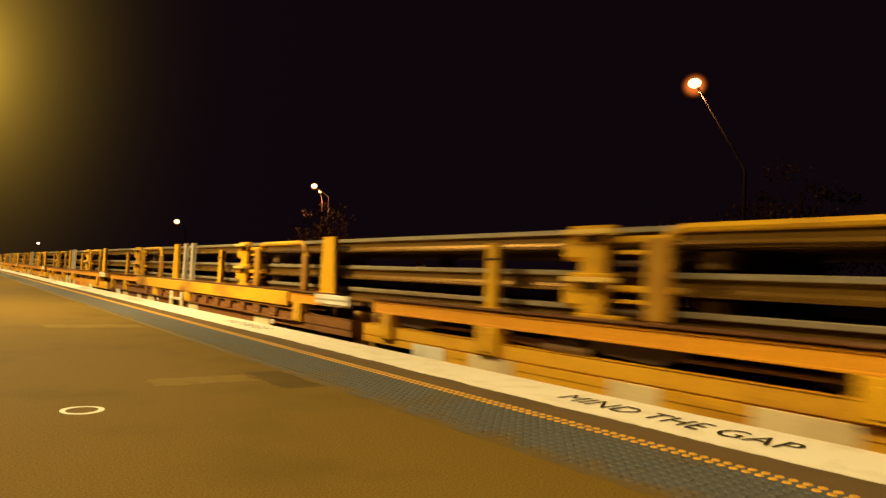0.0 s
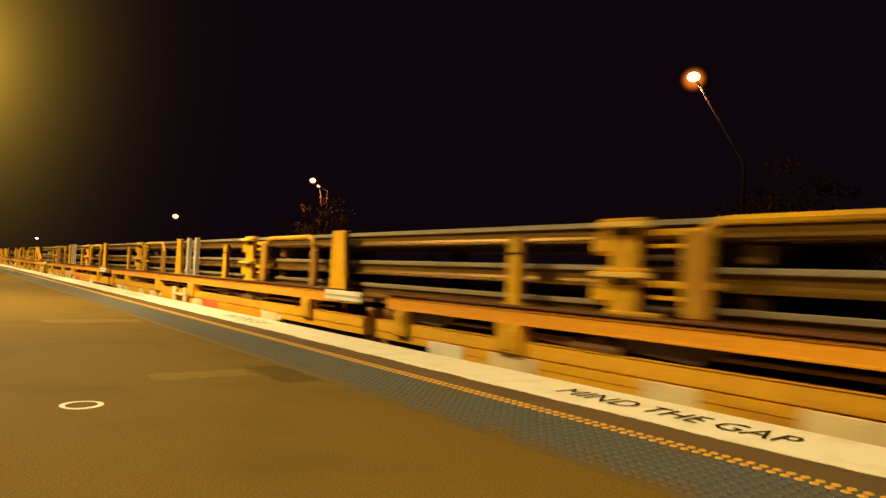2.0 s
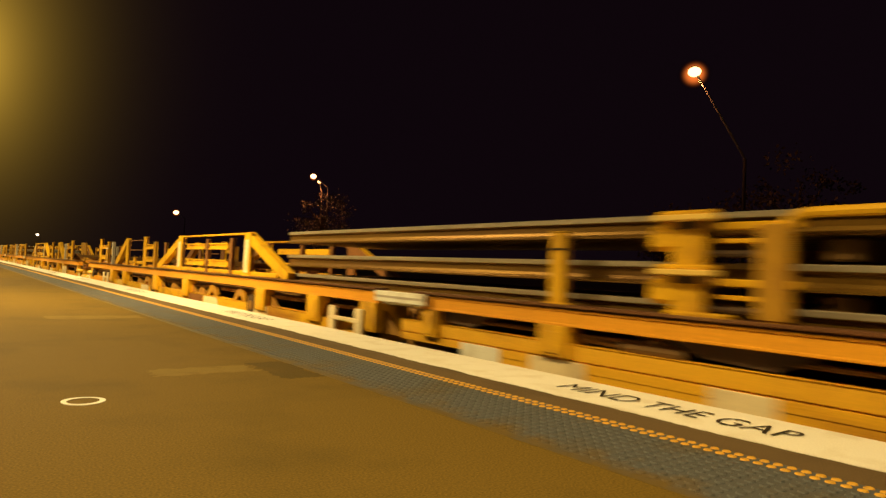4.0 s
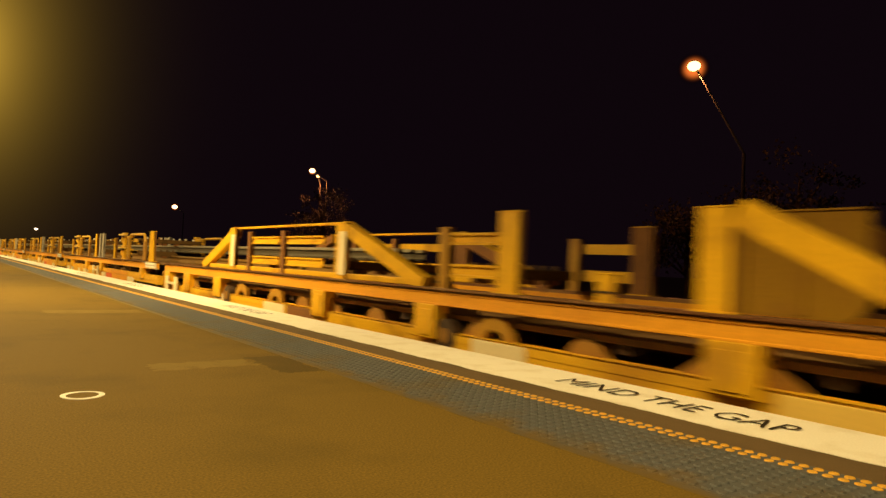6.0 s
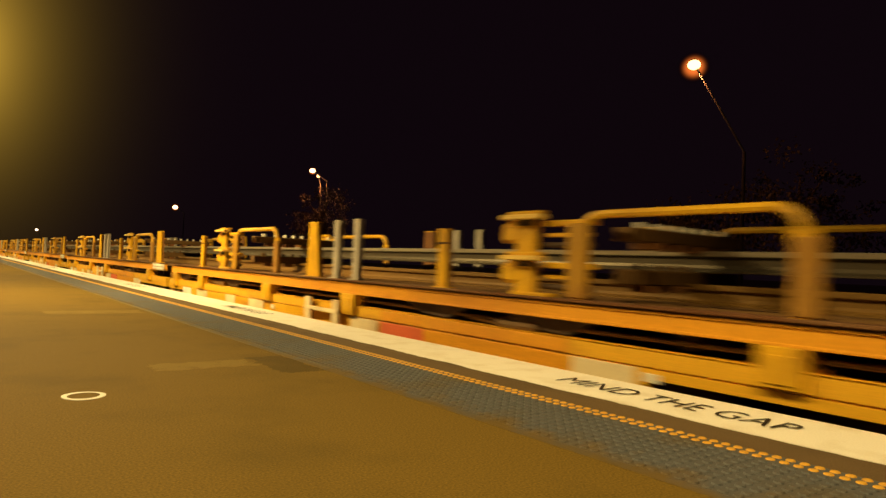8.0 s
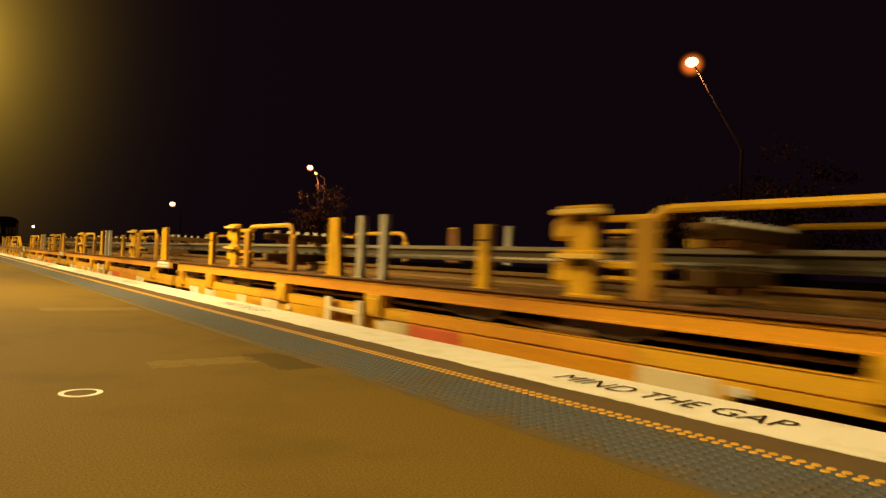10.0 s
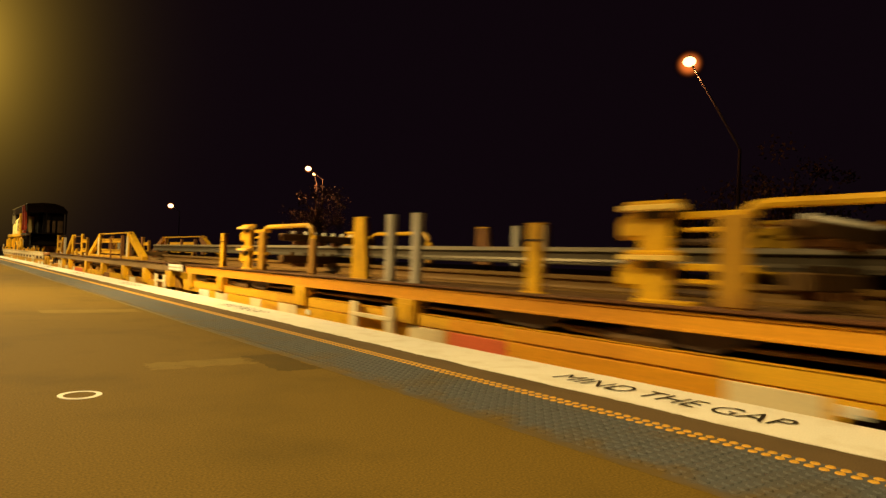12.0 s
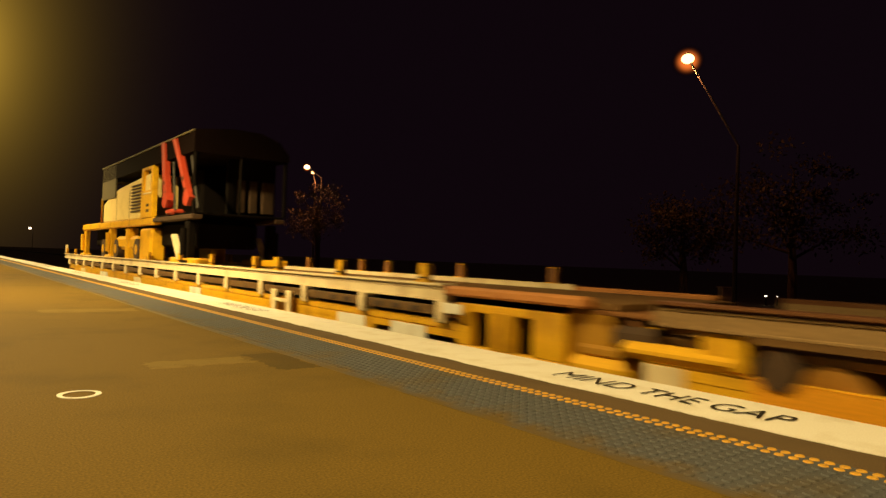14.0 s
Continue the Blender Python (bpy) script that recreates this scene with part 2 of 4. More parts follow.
def thing(name, label, category, m=None, group="", kind=""):
    ob = new(name)
    ob.empty_display_size = 0.3
    if m:
        ob.matrix_basis = m
    return tagged(ob, label, category, group, kind)


def solid(name, bm, mat, label="", category="", kind="", group=""):
    return tagged(new(name, mesh_of(name, bm, mat)), label, category, group, kind)


B = bmesh.new
EDGE = 3.335

# ---- ground, track, platform ----
solid("ground", box(B(), -150, 900, -300, 1500, -1.9, -1.5), GROUND, "dry grassy ground beside the railway at night", "ground", "structure")
bm = B()
prism(bm, [(2.9, -1.5), (3.3, -1.32), (8.4, -1.32), (9.2, -1.5)], "y", -60, 400)
solid("track_bed", bm, BALLAST, "dark crushed stone ballast under the track", "ballast", "structure")
solid("road", box(B(), 24.5, 31.5, -100, 900, -1.5, -1.44), ROAD, "dark street beyond the railway lit by lamps", "road", "structure")
for side in (0, 1):
    x = 24.3 + side * 7.2
    solid("kerb_%d" % (side + 1), box(B(), x, x + 0.2, -100, 900, -1.5, -1.32, 0.02), CONCRETE, "concrete kerb along the street", "kerb", "structure")

bm = B()
box(bm, -9, EDGE - 0.35, -40, 120, -1.5, -0.02)
platform = solid("platform", bm, ASPHALT, "worn brown asphalt station platform", "platform", "structure")


def platform_piece(name, x0, x1, y0, y1, z0, z1, mat, bevel=0.0, label=""):
    return part(name, box(B(), x0, x1, y0, y1, z0, z1, bevel), mat, platform, label)


platform_piece("tactile_border", 1.864, 1.919, -24.9, 110, -0.02, 0.0008, TACTILE, 0, "blue-grey border of the tactile strip")
platform_piece("surface", -9, 1.8645, -40, 120, -0.02, 0.0, ASPHALT, 0, "worn brown asphalt surface")
platform_piece("edge_strip", 2.525, 2.80, -40, 120, -0.02, 0.0, EDGE_STRIP, 0, "brown unpainted strip between studs and white edge")
platform_piece("platform_wall", EDGE - 0.35, EDGE - 0.12, -40, 120, -1.5, -0.18, CONCRETE, 0, "concrete wall under the platform edge")
platform_piece("white_band", 2.80, EDGE, -40, 120, -0.17, 0.0, WHITE_LINE, 0.012, "cream-white painted coping along the platform edge")
# the painted inner edge of the white band is ragged
bm = B()
rnd = random.Random(5)
ys = [-8 + 0.04 * i for i in range(990)]
edge = []
wander = 0.0
for i, yy in enumerate(ys):
    wander = wander * 0.9 + rnd.uniform(-0.0065, 0.0065)
    edge.append(2.765 + wander + rnd.uniform(-0.004, 0.004))
top = [bm.verts.new((e, yy, 0.003)) for e, yy in zip(edge, ys)]
back = [bm.verts.new((2.81, yy, 0.003)) for yy in ys]
for i in range(len(ys) - 1):
    bm.faces.new((top[i], back[i], back[i + 1], top[i + 1]))
low = [bm.verts.new((v.co.x, v.co.y, 0.0)) for v in top]
for i in range(len(ys) - 1):
    bm.faces.new((low[i], top[i], top[i + 1], low[i + 1]))
bmesh.ops.recalc_face_normals(bm, faces=bm.faces)
part("paint_edge", bm, WHITE_LINE, platform, "ragged inner edge of the white band")

for name, x0, x1, y0, y1, mat in (("pale_patch", 0.98, 1.58, 3.86, 4.12, ASPHALT_LIGHT), ("dark_patch", 1.6, 1.86, 3.55, 4.2, ASPHALT_DARK), ("pale_seam", 0.85, 1.78, 7.62, 8.0, ASPHALT_LIGHT)):
    bm = B()
    n = 14
    rim = []
    for k in range(n * 4):
        s, f = divmod(k, n)
        f /= n
        px, py = ((x0 + (x1 - x0) * f, y0), (x1, y0 + (y1 - y0) * f), (x1 - (x1 - x0) * f, y1), (x0, y1 - (y1 - y0) * f))[s]
        rim.append((px + (rnd.uniform(-0.03, 0.03) if s % 2 else 0), py + (0 if s % 2 else rnd.uniform(-0.025, 0.025))))
    prism(bm, rim, "z", -0.002, 0.0006)
    part(name, bm, mat, platform, "patched asphalt, slightly different in tone")

# ring mark
bm = B()
n = 40
inner, outer = [], []
for k in range(n):
    a = k * math.tau / n
    r1, r0 = 0.090 + 0.002 * math.sin(3 * a + 1), 0.067 + 0.003 * math.sin(2 * a)
    outer.append((0.54 + r1 * math.cos(a), 3.33 + r1 * math.sin(a)))
    inner.append((0.54 + r0 * math.cos(a), 3.33 + r0 * math.sin(a)))
vo = [bm.verts.new((*p, 0.003)) for p in outer]
vi = [bm.verts.new((*p, 0.003)) for p in inner]
wo = [bm.verts.new((*p, 0.0)) for p in outer]
for k in range(n):
    j = (k + 1) % n
    bm.faces.new((vi[k], vo[k], vo[j], vi[j]))
    bm.faces.new((vo[k], wo[k], wo[j], vo[j]))
bmesh.ops.recalc_face_normals(bm, faces=bm.faces)
solid("painted_ring", bm, WHITE_LINE, "white painted ring on the brown asphalt platform", "marking")


# lettering on the white band
def lettering(y_shift):
    verts, faces = [], []
    for word, y0, y1 in (("MIND", 2.70, 2.195), ("THE", 2.125, 1.785), ("GAP", 1.715, 1.345)):
        cu = bpy.data.curves.new("word", "FONT")
        cu.body, cu.offset = word, -0.008
        tmp = bpy.data.objects.new("word", cu)
        scene.collection.objects.link(tmp)
        me = bpy.data.meshes.new_from_object(tmp.evaluated_get(bpy.context.evaluated_depsgraph_get()))
        bpy.data.objects.remove(tmp)
        co = np.array([v.co[:] for v in me.vertices])
        lo, hi = co.min(0), co.max(0)
        k = len(verts)
        for x, y, z in co:
            verts.append((2.945 + 0.185 * (y - lo[1]) / (hi[1] - lo[1]), y_shift + y0 + (y1 - y0) * (x - lo[0]) / (hi[0] - lo[0]), 0.005))
        faces += [[k + i for i in p.vertices] for p in me.polygons]
    me = bpy.data.meshes.new("painted_lettering")
    me.from_pydata(verts, [], faces)
    me.materials.append(BLACK_PAINT)
    return tagged(new("painted_lettering", me), "black stencilled words MIND THE GAP on the white platform edge", "marking", "painted platform words")


for k in range(5):
    lettering(5.93 * k)

# track under the train
bm = B()
TRACK = 4.56
RAIL_TOP = -1.0
RAIL_SHAPE = [(-0.075, 0), (0.075, 0), (0.075, 0.012), (0.014, 0.034), (0.0085, 0.06), (0.0085, 0.115), (0.035, 0.13), (0.035, 0.165), (0.025, 0.172), (-0.025, 0.172), (-0.035, 0.165), (-0.035, 0.13), (-0.0085, 0.115), (-0.0085, 0.06), (-0.014, 0.034), (-0.075, 0.012)]


def rail_mesh(bm, x, z, y0, y1, tall=0.172):
    k = tall / 0.172
    return prism(bm, [(x + px, z + pz * k) for px, pz in RAIL_SHAPE], "y", y0, y1)


for x in (TRACK - 0.57, TRACK + 0.57):
    solid("track_rail", rail_mesh(B(), x, RAIL_TOP - 0.172, -60, 400), RAIL_BRIGHT, "worn steel running rail under the train", "rail", "structure")
verts, faces = [], []
for i in range(420):
    y0 = -40 + i * 0.65
    k = len(verts)
    verts += [(x, yy, z) for z in (-1.34, -1.175) for x, yy in ((TRACK - 1.1, y0), (TRACK + 1.1, y0), (TRACK + 1.1, y0 + 0.24), (TRACK - 1.1, y0 + 0.24))]
    faces += [[k + f for f in q] for q in ((4, 5, 6, 7), (0, 1, 5, 4), (1, 2, 6, 5), (2, 3, 7, 6), (3, 0, 4, 7))]
me = bpy.data.meshes.new("sleepers")
me.from_pydata(verts, [], faces)
me.materials.append(SLEEPER)
tagged(new("sleepers", me), "weathered concrete sleepers in the ballast", "sleeper", "", "stuff")


# ---- wagons ----
LIFT = 1.0            # wagon heights are written from the platform's top, 1 m above the rails
SIDES = (-1, 1)


def slim(bm):
    """Wagon widths are written for a 2.5 m body; this line's wagons are 1.9 m wide."""
    for v in bm.verts:
        a = abs(v.co.x)
        v.co.x = math.copysign(a - 0.30 if a > 0.75 else a * 0.6, v.co.x)
    return bm


def wpart(name, bm, mat, parent, label="", lift=0.0):
    return part(name, slim(bm), mat, parent, label, lift)


def flat(bm, side, depth0, depth1, y0, y1, z0, z1, bevel=0.008):
    """A box between two depths from the middle of the wagon, on one side of it."""
    a, b = sorted((side * depth0, side * depth1))
    return box(bm, a, b, y0, y1, z0, z1, bevel)


def side_beam(w, side, y0, y1, mat):
    """A pressed channel with flanges and a rubbing strip."""
    s = side
    worn = mat in (ORANGE, BEAM_BROWN)
    shape = [(1.10, 0.295), (1.225, 0.295), (1.229, 0.299), (1.229, 0.312), (1.225, 0.316), (1.225, 0.40), (1.235, 0.405), (1.235, 0.418), (1.215, 0.42)]
    shape += [(1.10, 0.42)] if worn else [(1.215, 0.435), (1.26, 0.437), (1.26, 0.455), (1.10, 0.455)]
    beam = wpart("side_beam", prism(B(), [(s * a, b) for a, b in shape], "y", y0, y1), mat, w, "", LIFT)
    if worn:
        top = [(1.10, 0.42), (1.215, 0.42), (1.215, 0.432), (1.255, 0.434), (1.26, 0.438), (1.26, 0.452), (1.256, 0.455), (1.10, 0.455)]
        wpart("top_flange", prism(B(), [(s * a, b) for a, b in top], "y", y0, y1), WORN_TOP, beam, "worn rust-brown top flange", LIFT)


def lower_sill(w, side, y0, y1, top, mat, panels, shallow=1.5):
    """The lower sill with a ledge, shallow at both ends and deep between, and painted panels along it. panels: from, to, material."""
    s = side
    shape = [(1.08, -0.02), (1.19, -0.02), (1.19, 0.044), (1.172, 0.046), (1.172, 0.056), (1.19, 0.058), (1.19, top - 0.012), (1.198, top), (1.08, top)]
    sill = wpart("lower_sill", prism(B(), [(s * a, b) for a, b in shape], "y", y0, y1), mat, w, "", LIFT)
    a, b = y0 + shallow, y1 - shallow * 0.55
    bm = prism(B(), [(a, -0.02), (a + 0.25, -0.36), (b - 0.25, -0.36), (b, -0.02)], "x", *sorted((s * 1.10, s * 1.185)))
    wpart("deep_web", bm, mat, sill, "", LIFT)
    for a, b, m in panels:
        wpart("side_panel", flat(B(), s, 1.18, 1.196, a, b, -0.3, 0.044, 0.003), m, sill, "", LIFT)
        if m is RED or m is ORANGE:
            wpart("side_panel", flat(B(), s, 1.185, 1.196, a, b, 0.06, top - 0.014, 0.003), ORANGE, sill, "", LIFT)


def bracket(w, side, y, half, z0, mat=None):
    """A box bracket under the beam with a face plate and a sloping gusset on both flanks."""
    m = mat or YELLOW
    br = wpart("bracket", flat(B(), side, 1.06, 1.235, y - half, y + half, z0, 0.3, 0.01), m, w, "", LIFT)
    wpart("face_plate", flat(B(), side, 1.225, 1.245, y - half * 0.6, y + half * 0.6, z0 + 0.03, 0.25, 0.004), m, br, "", LIFT)
    if half > 0.1:
        for way in (-1, 1):
            a, b = y + way * (half - 0.01), y + way * (half + 0.34)
            outline = [(a, z0), (b, z0), (a, 0.22)]
            wpart("gusset", prism(B(), outline if way > 0 else outline[::-1], "x", *sorted((side * 1.09, side * 1.13))), DULL, br, "", LIFT)


def hoop(w, side, y0, y1, top):
    r = 0.16
    x = side * 1.19
    pts = [(x, y0, 0.44), (x, y0, top - r)] + [(x, y0 + r - r * math.cos(a), top - r + r * math.sin(a)) for a in (0.4, 0.8, 1.2)] + [(x, y0 + r, top), (x, y1 - r, top)]
    pts += [(x, y1 - r + r * math.sin(a), top - r + r * math.cos(a)) for a in (0.4, 0.8, 1.2)] + [(x, y1, top - r), (x, y1, 0.44)]
    bm = B()
    rod(bm, pts, 0.03, 8)
    hp = wpart("hoop_rail", bm, YELLOW, w, "bent yellow tube hoop", LIFT)
    wpart("hoop_plate", flat(B(), side, 1.165, 1.224, y1 - 0.07, y1 + 0.11, 0.46, top - 0.06, 0.008), OCHRE, hp, "dull ochre end plate", LIFT)
    wpart("hoop_plate", flat(B(), side, 1.165, 1.224, y0 - 0.1, y0 + 0.05, 0.46, top - 0.17, 0.008), DULL, hp, "dull ochre end plate", LIFT)
    for y in (y0, y1):
        wpart("hoop_foot", flat(B(), side, 1.14, 1.215, y - 0.045, y + 0.045, 0.44, 0.52, 0.006), YELLOW, hp, "", LIFT)
        wpart("hoop_gusset", flat(B(), side, 1.175, 1.20, y - 0.07, y + 0.07, top - 0.2, top - 0.13, 0.006), YELLOW, hp, "", LIFT)


def gripper(w, side, y, jaws):
    """A rail clamp post: twin columns with stacked jaws, lips and cross ties. y is its far column's near edge."""
    s = side
    bm = B()
    flat(bm, s, 1.16, 1.22, y + 0.2, y + 0.42, 0.44, 1.04, 0.012)
    flat(bm, s, 1.10, 1.24, y + 0.04, y + 0.44, 0.44, 0.48, 0.01)
    col = wpart("clamp_post", bm, YELLOW, w, "yellow rail clamp post with stacked jaws", LIFT)
    for z in jaws:
        bm = B()
        flat(bm, s, 1.15, 1.23, y + 0.14, y + 0.52, z - 0.035, z + 0.005, 0.012)
        flat(bm, s, 1.14, 1.215, y + 0.2, y + 0.52, z - 0.16, z - 0.06, 0.015)
        flat(bm, s, 1.14, 1.228, y + 0.36, y + 0.59, z - 0.25, z - 0.09, 0.03)
        wpart("jaw", bm, YELLOW, col, "", LIFT)
        wpart("jaw_lip", flat(B(), s, 1.18, 1.30, y + 0.10, y + 0.52, z - 0.065, z - 0.028, 0.006), CREAM_YELLOW, col, "pale yellow lip", LIFT)
        # the shadow that the lip casts, added as a dark strip
        wpart("jaw_shade", flat(B(), s, 1.15, 1.226, y + 0.22, y + 0.40, z - 0.115, z - 0.066, 0.008), UNDER, col, "dark strip standing in for the shade under the lip", LIFT)
        wpart("jaw_arm", flat(B(), s, 1.12, 1.2, y - 0.34, y + 0.12, z - 0.12, z - 0.075, 0.006), YELLOW, col, "", LIFT)
        wpart("jaw_tie", flat(B(), s, 1.13, 1.18, y - 0.30, y + 0.12, z - 0.20, z - 0.17, 0.006), YELLOW, col, "", LIFT)
        bm = B()
        rod(bm, [(s * 1.14, y - 0.3, z - 0.26), (s * 1.14, y + 0.2, z - 0.26)], 0.022, 8)
        wpart("tie_rod", bm, UNDER, col, "", LIFT)


def cross_beam(w, y, z0, z1):
    cb = wpart("cross_beam", box(B(), -1.04, 1.04, y - 0.08, y + 0.08, z0, z1, 0.01), CROSS, w, "rusty ochre cross beam with steel bolts", LIFT)
    for k in range(8):
        x = -0.86 + k * 0.245
        bm = B()
        rod(bm, [(x, y, z1 - 0.01), (x, y, z1 + 0.045)], 0.032, 6)
        # the upper bolts' glints are put into a pale base colour
        wpart("bolt", bm, BOLT_GLINT if z0 > 0.7 else CROSS, cb, "bolt head with its glint put into a pale colour" if z0 > 0.7 else "", LIFT)
    for k in range(4):
        x = -0.74 + k * 0.49
        wpart("rail_chair", box(B(), x - 0.08, x + 0.08, y - 0.1, y + 0.1, z0 - 0.05, z0, 0.006), RUST, cb, "", LIFT)


def plain_post(w, side, y0, y1, z1, mat, taper=0.0, label="", name="stanchion"):
    """An I-shaped stanchion with a base plate and cap; it may lean wider at its foot."""
    s = side
    y0, y1 = (y0 + 0.1, y1 - 0.02) if y1 - y0 > 0.28 else (y0 + 0.11, y1 - 0.015)
    bm = B()
    outline = [(y0 - taper, 0.44), (y1 + taper * 0.3, 0.44), (y1, z1), (y0, z1)]
    prism(bm, outline, "x", *sorted((s * 1.20, s * 1.22)))
    mid = (y0 + y1) / 2
    flat(bm, s, 1.17, 1.205, mid - 0.02, mid + 0.02, 0.44, z1, 0)
    flat(bm, s, 1.14, 1.24, y0 - taper - 0.03, y1 + 0.04, 0.44, 0.465, 0.004)
    flat(bm, s, 1.155, 1.225, y0 - 0.005, y1 + 0.005, z1, z1 + 0.012, 0.003)
    p = wpart(name, bm, mat, w, label, LIFT)
    # brown inner faces put the far side's shade into the posts' colour
    wpart("inner_flange", prism(B(), outline, "x", *sorted((s * 1.156, s * 1.172))), RUST if mat is YELLOW else mat, p, "", LIFT)
    if mat is YELLOW and z1 < 1.05:
        wpart("band", flat(B(), s, 1.215, 1.226, y0 - 0.005, y1 + 0.005, z1 - 0.13, z1 - 0.115, 0), UNDER, p, "", LIFT)
    return p


def bars(w, side, y0, y1):
    """Two horizontal yellow bars between posts."""
    for z0, z1 in ((0.565, 0.68), (0.85, 0.955)):
        bm = B()
        shape = [(1.19, z0), (1.23, z0), (1.23, z0 + 0.02), (1.21, z0 + 0.025), (1.21, z1 - 0.025), (1.23, z1 - 0.02), (1.23, z1), (1.19, z1)]
        prism(bm, [(side * a, b) for a, b in shape], "y", y0, y1)
        wpart("bar", bm, YELLOW, w, "", LIFT)


def strut(w, side, ya, za, yb, zb, width=0.15, mat=None, name="brace"):
    """A diagonal brace in the side's plane."""
    d = Vector((yb - ya, zb - za)).normalized()
    n = Vector((-d.y, d.x)) * width / 2
    a, b = sorted((side * 1.10, side * 1.21))
    bm = B()
    prism(bm, [(ya + n.x, za + n.y), (yb + n.x, zb + n.y), (yb - n.x, zb - n.y), (ya - n.x, za - n.y)], "x", a, b)
    br = wpart(name, bm, mat or YELLOW, w, "", LIFT)
    # a brown back keeps the far braces dim: shade put into the colour
    if not mat:
        n2 = n * 0.94
        inner = prism(B(), [(ya + n2.x, za + n2.y), (yb + n2.x, zb + n2.y), (yb - n2.x, zb - n2.y), (ya - n2.x, za - n2.y)], "x", *sorted((side * 1.09, side * 1.10)))
        wpart("brace_back", inner, RUST, br, "brown back with the far side's shade put into its colour", LIFT)
    return br


def bogie(w, y, mat):
    bm = B()
    for s in SIDES:
        prism(bm, [(y - 1.2, -0.62), (y - 0.45, -0.74), (y + 0.45, -0.74), (y + 1.2, -0.62), (y + 1.22, -0.4), (y + 0.9, -0.3), (y + 0.5, -0.06), (y + 0.2, 0.03), (y - 0.2, 0.03), (y - 0.5, -0.06), (y - 0.9, -0.3), (y - 1.22, -0.4)], "x", *sorted((s * 0.93, s * 1.05)))
        for dy in (-0.18, 0.0, 0.18):
            rod(bm, [(s * 1.07, y + dy, -0.6), (s * 1.07, y + dy, -0.2)], 0.07, 8)
    box(bm, -0.95, 0.95, y - 0.2, y + 0.2, -0.5, -0.1, 0.02)
    frame_ = wpart("bogie", bm, mat, w, "bogie with cast side frames", LIFT)
    for dy in (-0.9, 0.9):
        bm = B()
        for s in SIDES:
            rod(bm, [(s * 0.66, y + dy, -0.54), (s * 0.80, y + dy, -0.54)], 0.455, 28)
            rod(bm, [(s * 0.60, y + dy, -0.54), (s * 0.67, y + dy, -0.54)], 0.475, 28)
            rod(bm, [(s * 0.8, y + dy, -0.54), (s * 1.12, y + dy, -0.54)], 0.09, 10)
        rod(bm, [(-0.66, y + dy, -0.54), (0.66, y + dy, -0.54)], 0.08, 10)
        wpart("wheelset", bm, UNDER, frame_, "rusty steel wheels on an axle", LIFT)


def coupler(w, y, way):
    bm = B()
    box(bm, -0.12, 0.12, min(y, y + way * 0.45), max(y, y + way * 0.45), -0.26, -0.04, 0.02)
    box(bm, -0.19, 0.19, min(y + way * 0.4, y + way * 0.75), max(y + way * 0.4, y + way * 0.75), -0.32, 0.0, 0.04)
    cp = wpart("coupler", bm, RUST, w, "rusty knuckle coupler", LIFT)
    bm = B()
    rod(bm, [(0.4, y, -0.1), (0.42, y + way * 0.2, -0.25), (0.42, y + way * 0.5, -0.36), (0.4, y + way * 0.8, -0.3)], 0.03, 8)
    wpart("brake_hose", bm, UNDER, cp, "black rubber hose", LIFT)


def headstock(w, y, way, mat):
    bm = B()
    a, b = sorted((y, y - way * 0.14))
    box(bm, -1.08, 1.08, a, b, -0.12, 0.27, 0.015)
    wpart("headstock", bm, mat, w, "", LIFT)


def white_bracket(w, side, y0, y1):
    """A white H-shaped step."""
    bm = B()
    for a in (y0, y1 - 0.15):
        flat(bm, side, 1.235, 1.275, a, a + 0.15, -0.3, 0.21, 0.006)
    flat(bm, side, 1.24, 1.28, y0, y1, 0.055, 0.1, 0.006)
    wpart("step_frame", bm, CREAM, w, "white H-shaped step frame", LIFT)


def white_end_board(w, side, y0, y1):
    """White board on the beam with a grey stripe between."""
    pl = wpart("end_board", flat(B(), side, 1.255, 1.285, y0, y1, 0.325, 0.435, 0.006), WHITE, w, "white painted board on the beam's end", LIFT)
    wpart("board_stripe", flat(B(), side, 1.283, 1.289, y0 + 0.02, y1 - 0.02, 0.368, 0.39, 0), GALV, pl, "", LIFT)
    wpart("board_fringe", flat(B(), side, 1.2, 1.24, y0 + 0.1, y1 - 0.1, 0.30, 0.33, 0.004), CREAM, pl, "", LIFT)


def deck(w, y0, y1, mat, z=0.38):
    d = wpart("deck", box(B(), -1.1, 1.1, y0, y1, z - 0.05, z, 0.006), mat, w, "rusty brown deck plate", LIFT)
    y = y0 + 0.7
    while y < y1:
        wpart("deck_bearer", box(B(), -1.08, 1.08, y - 0.05, y + 0.05, min(0.18, z - 0.12), z - 0.05), UNDER, w, "", LIFT)
        y += 1.35
    bm = B()
    box(bm, -0.42, 0.42, y0, y1, -0.3, 0.2, 0.01)
    wpart("centre_sill", bm, UNDER, w, "", LIFT)


WAGON = 13.72


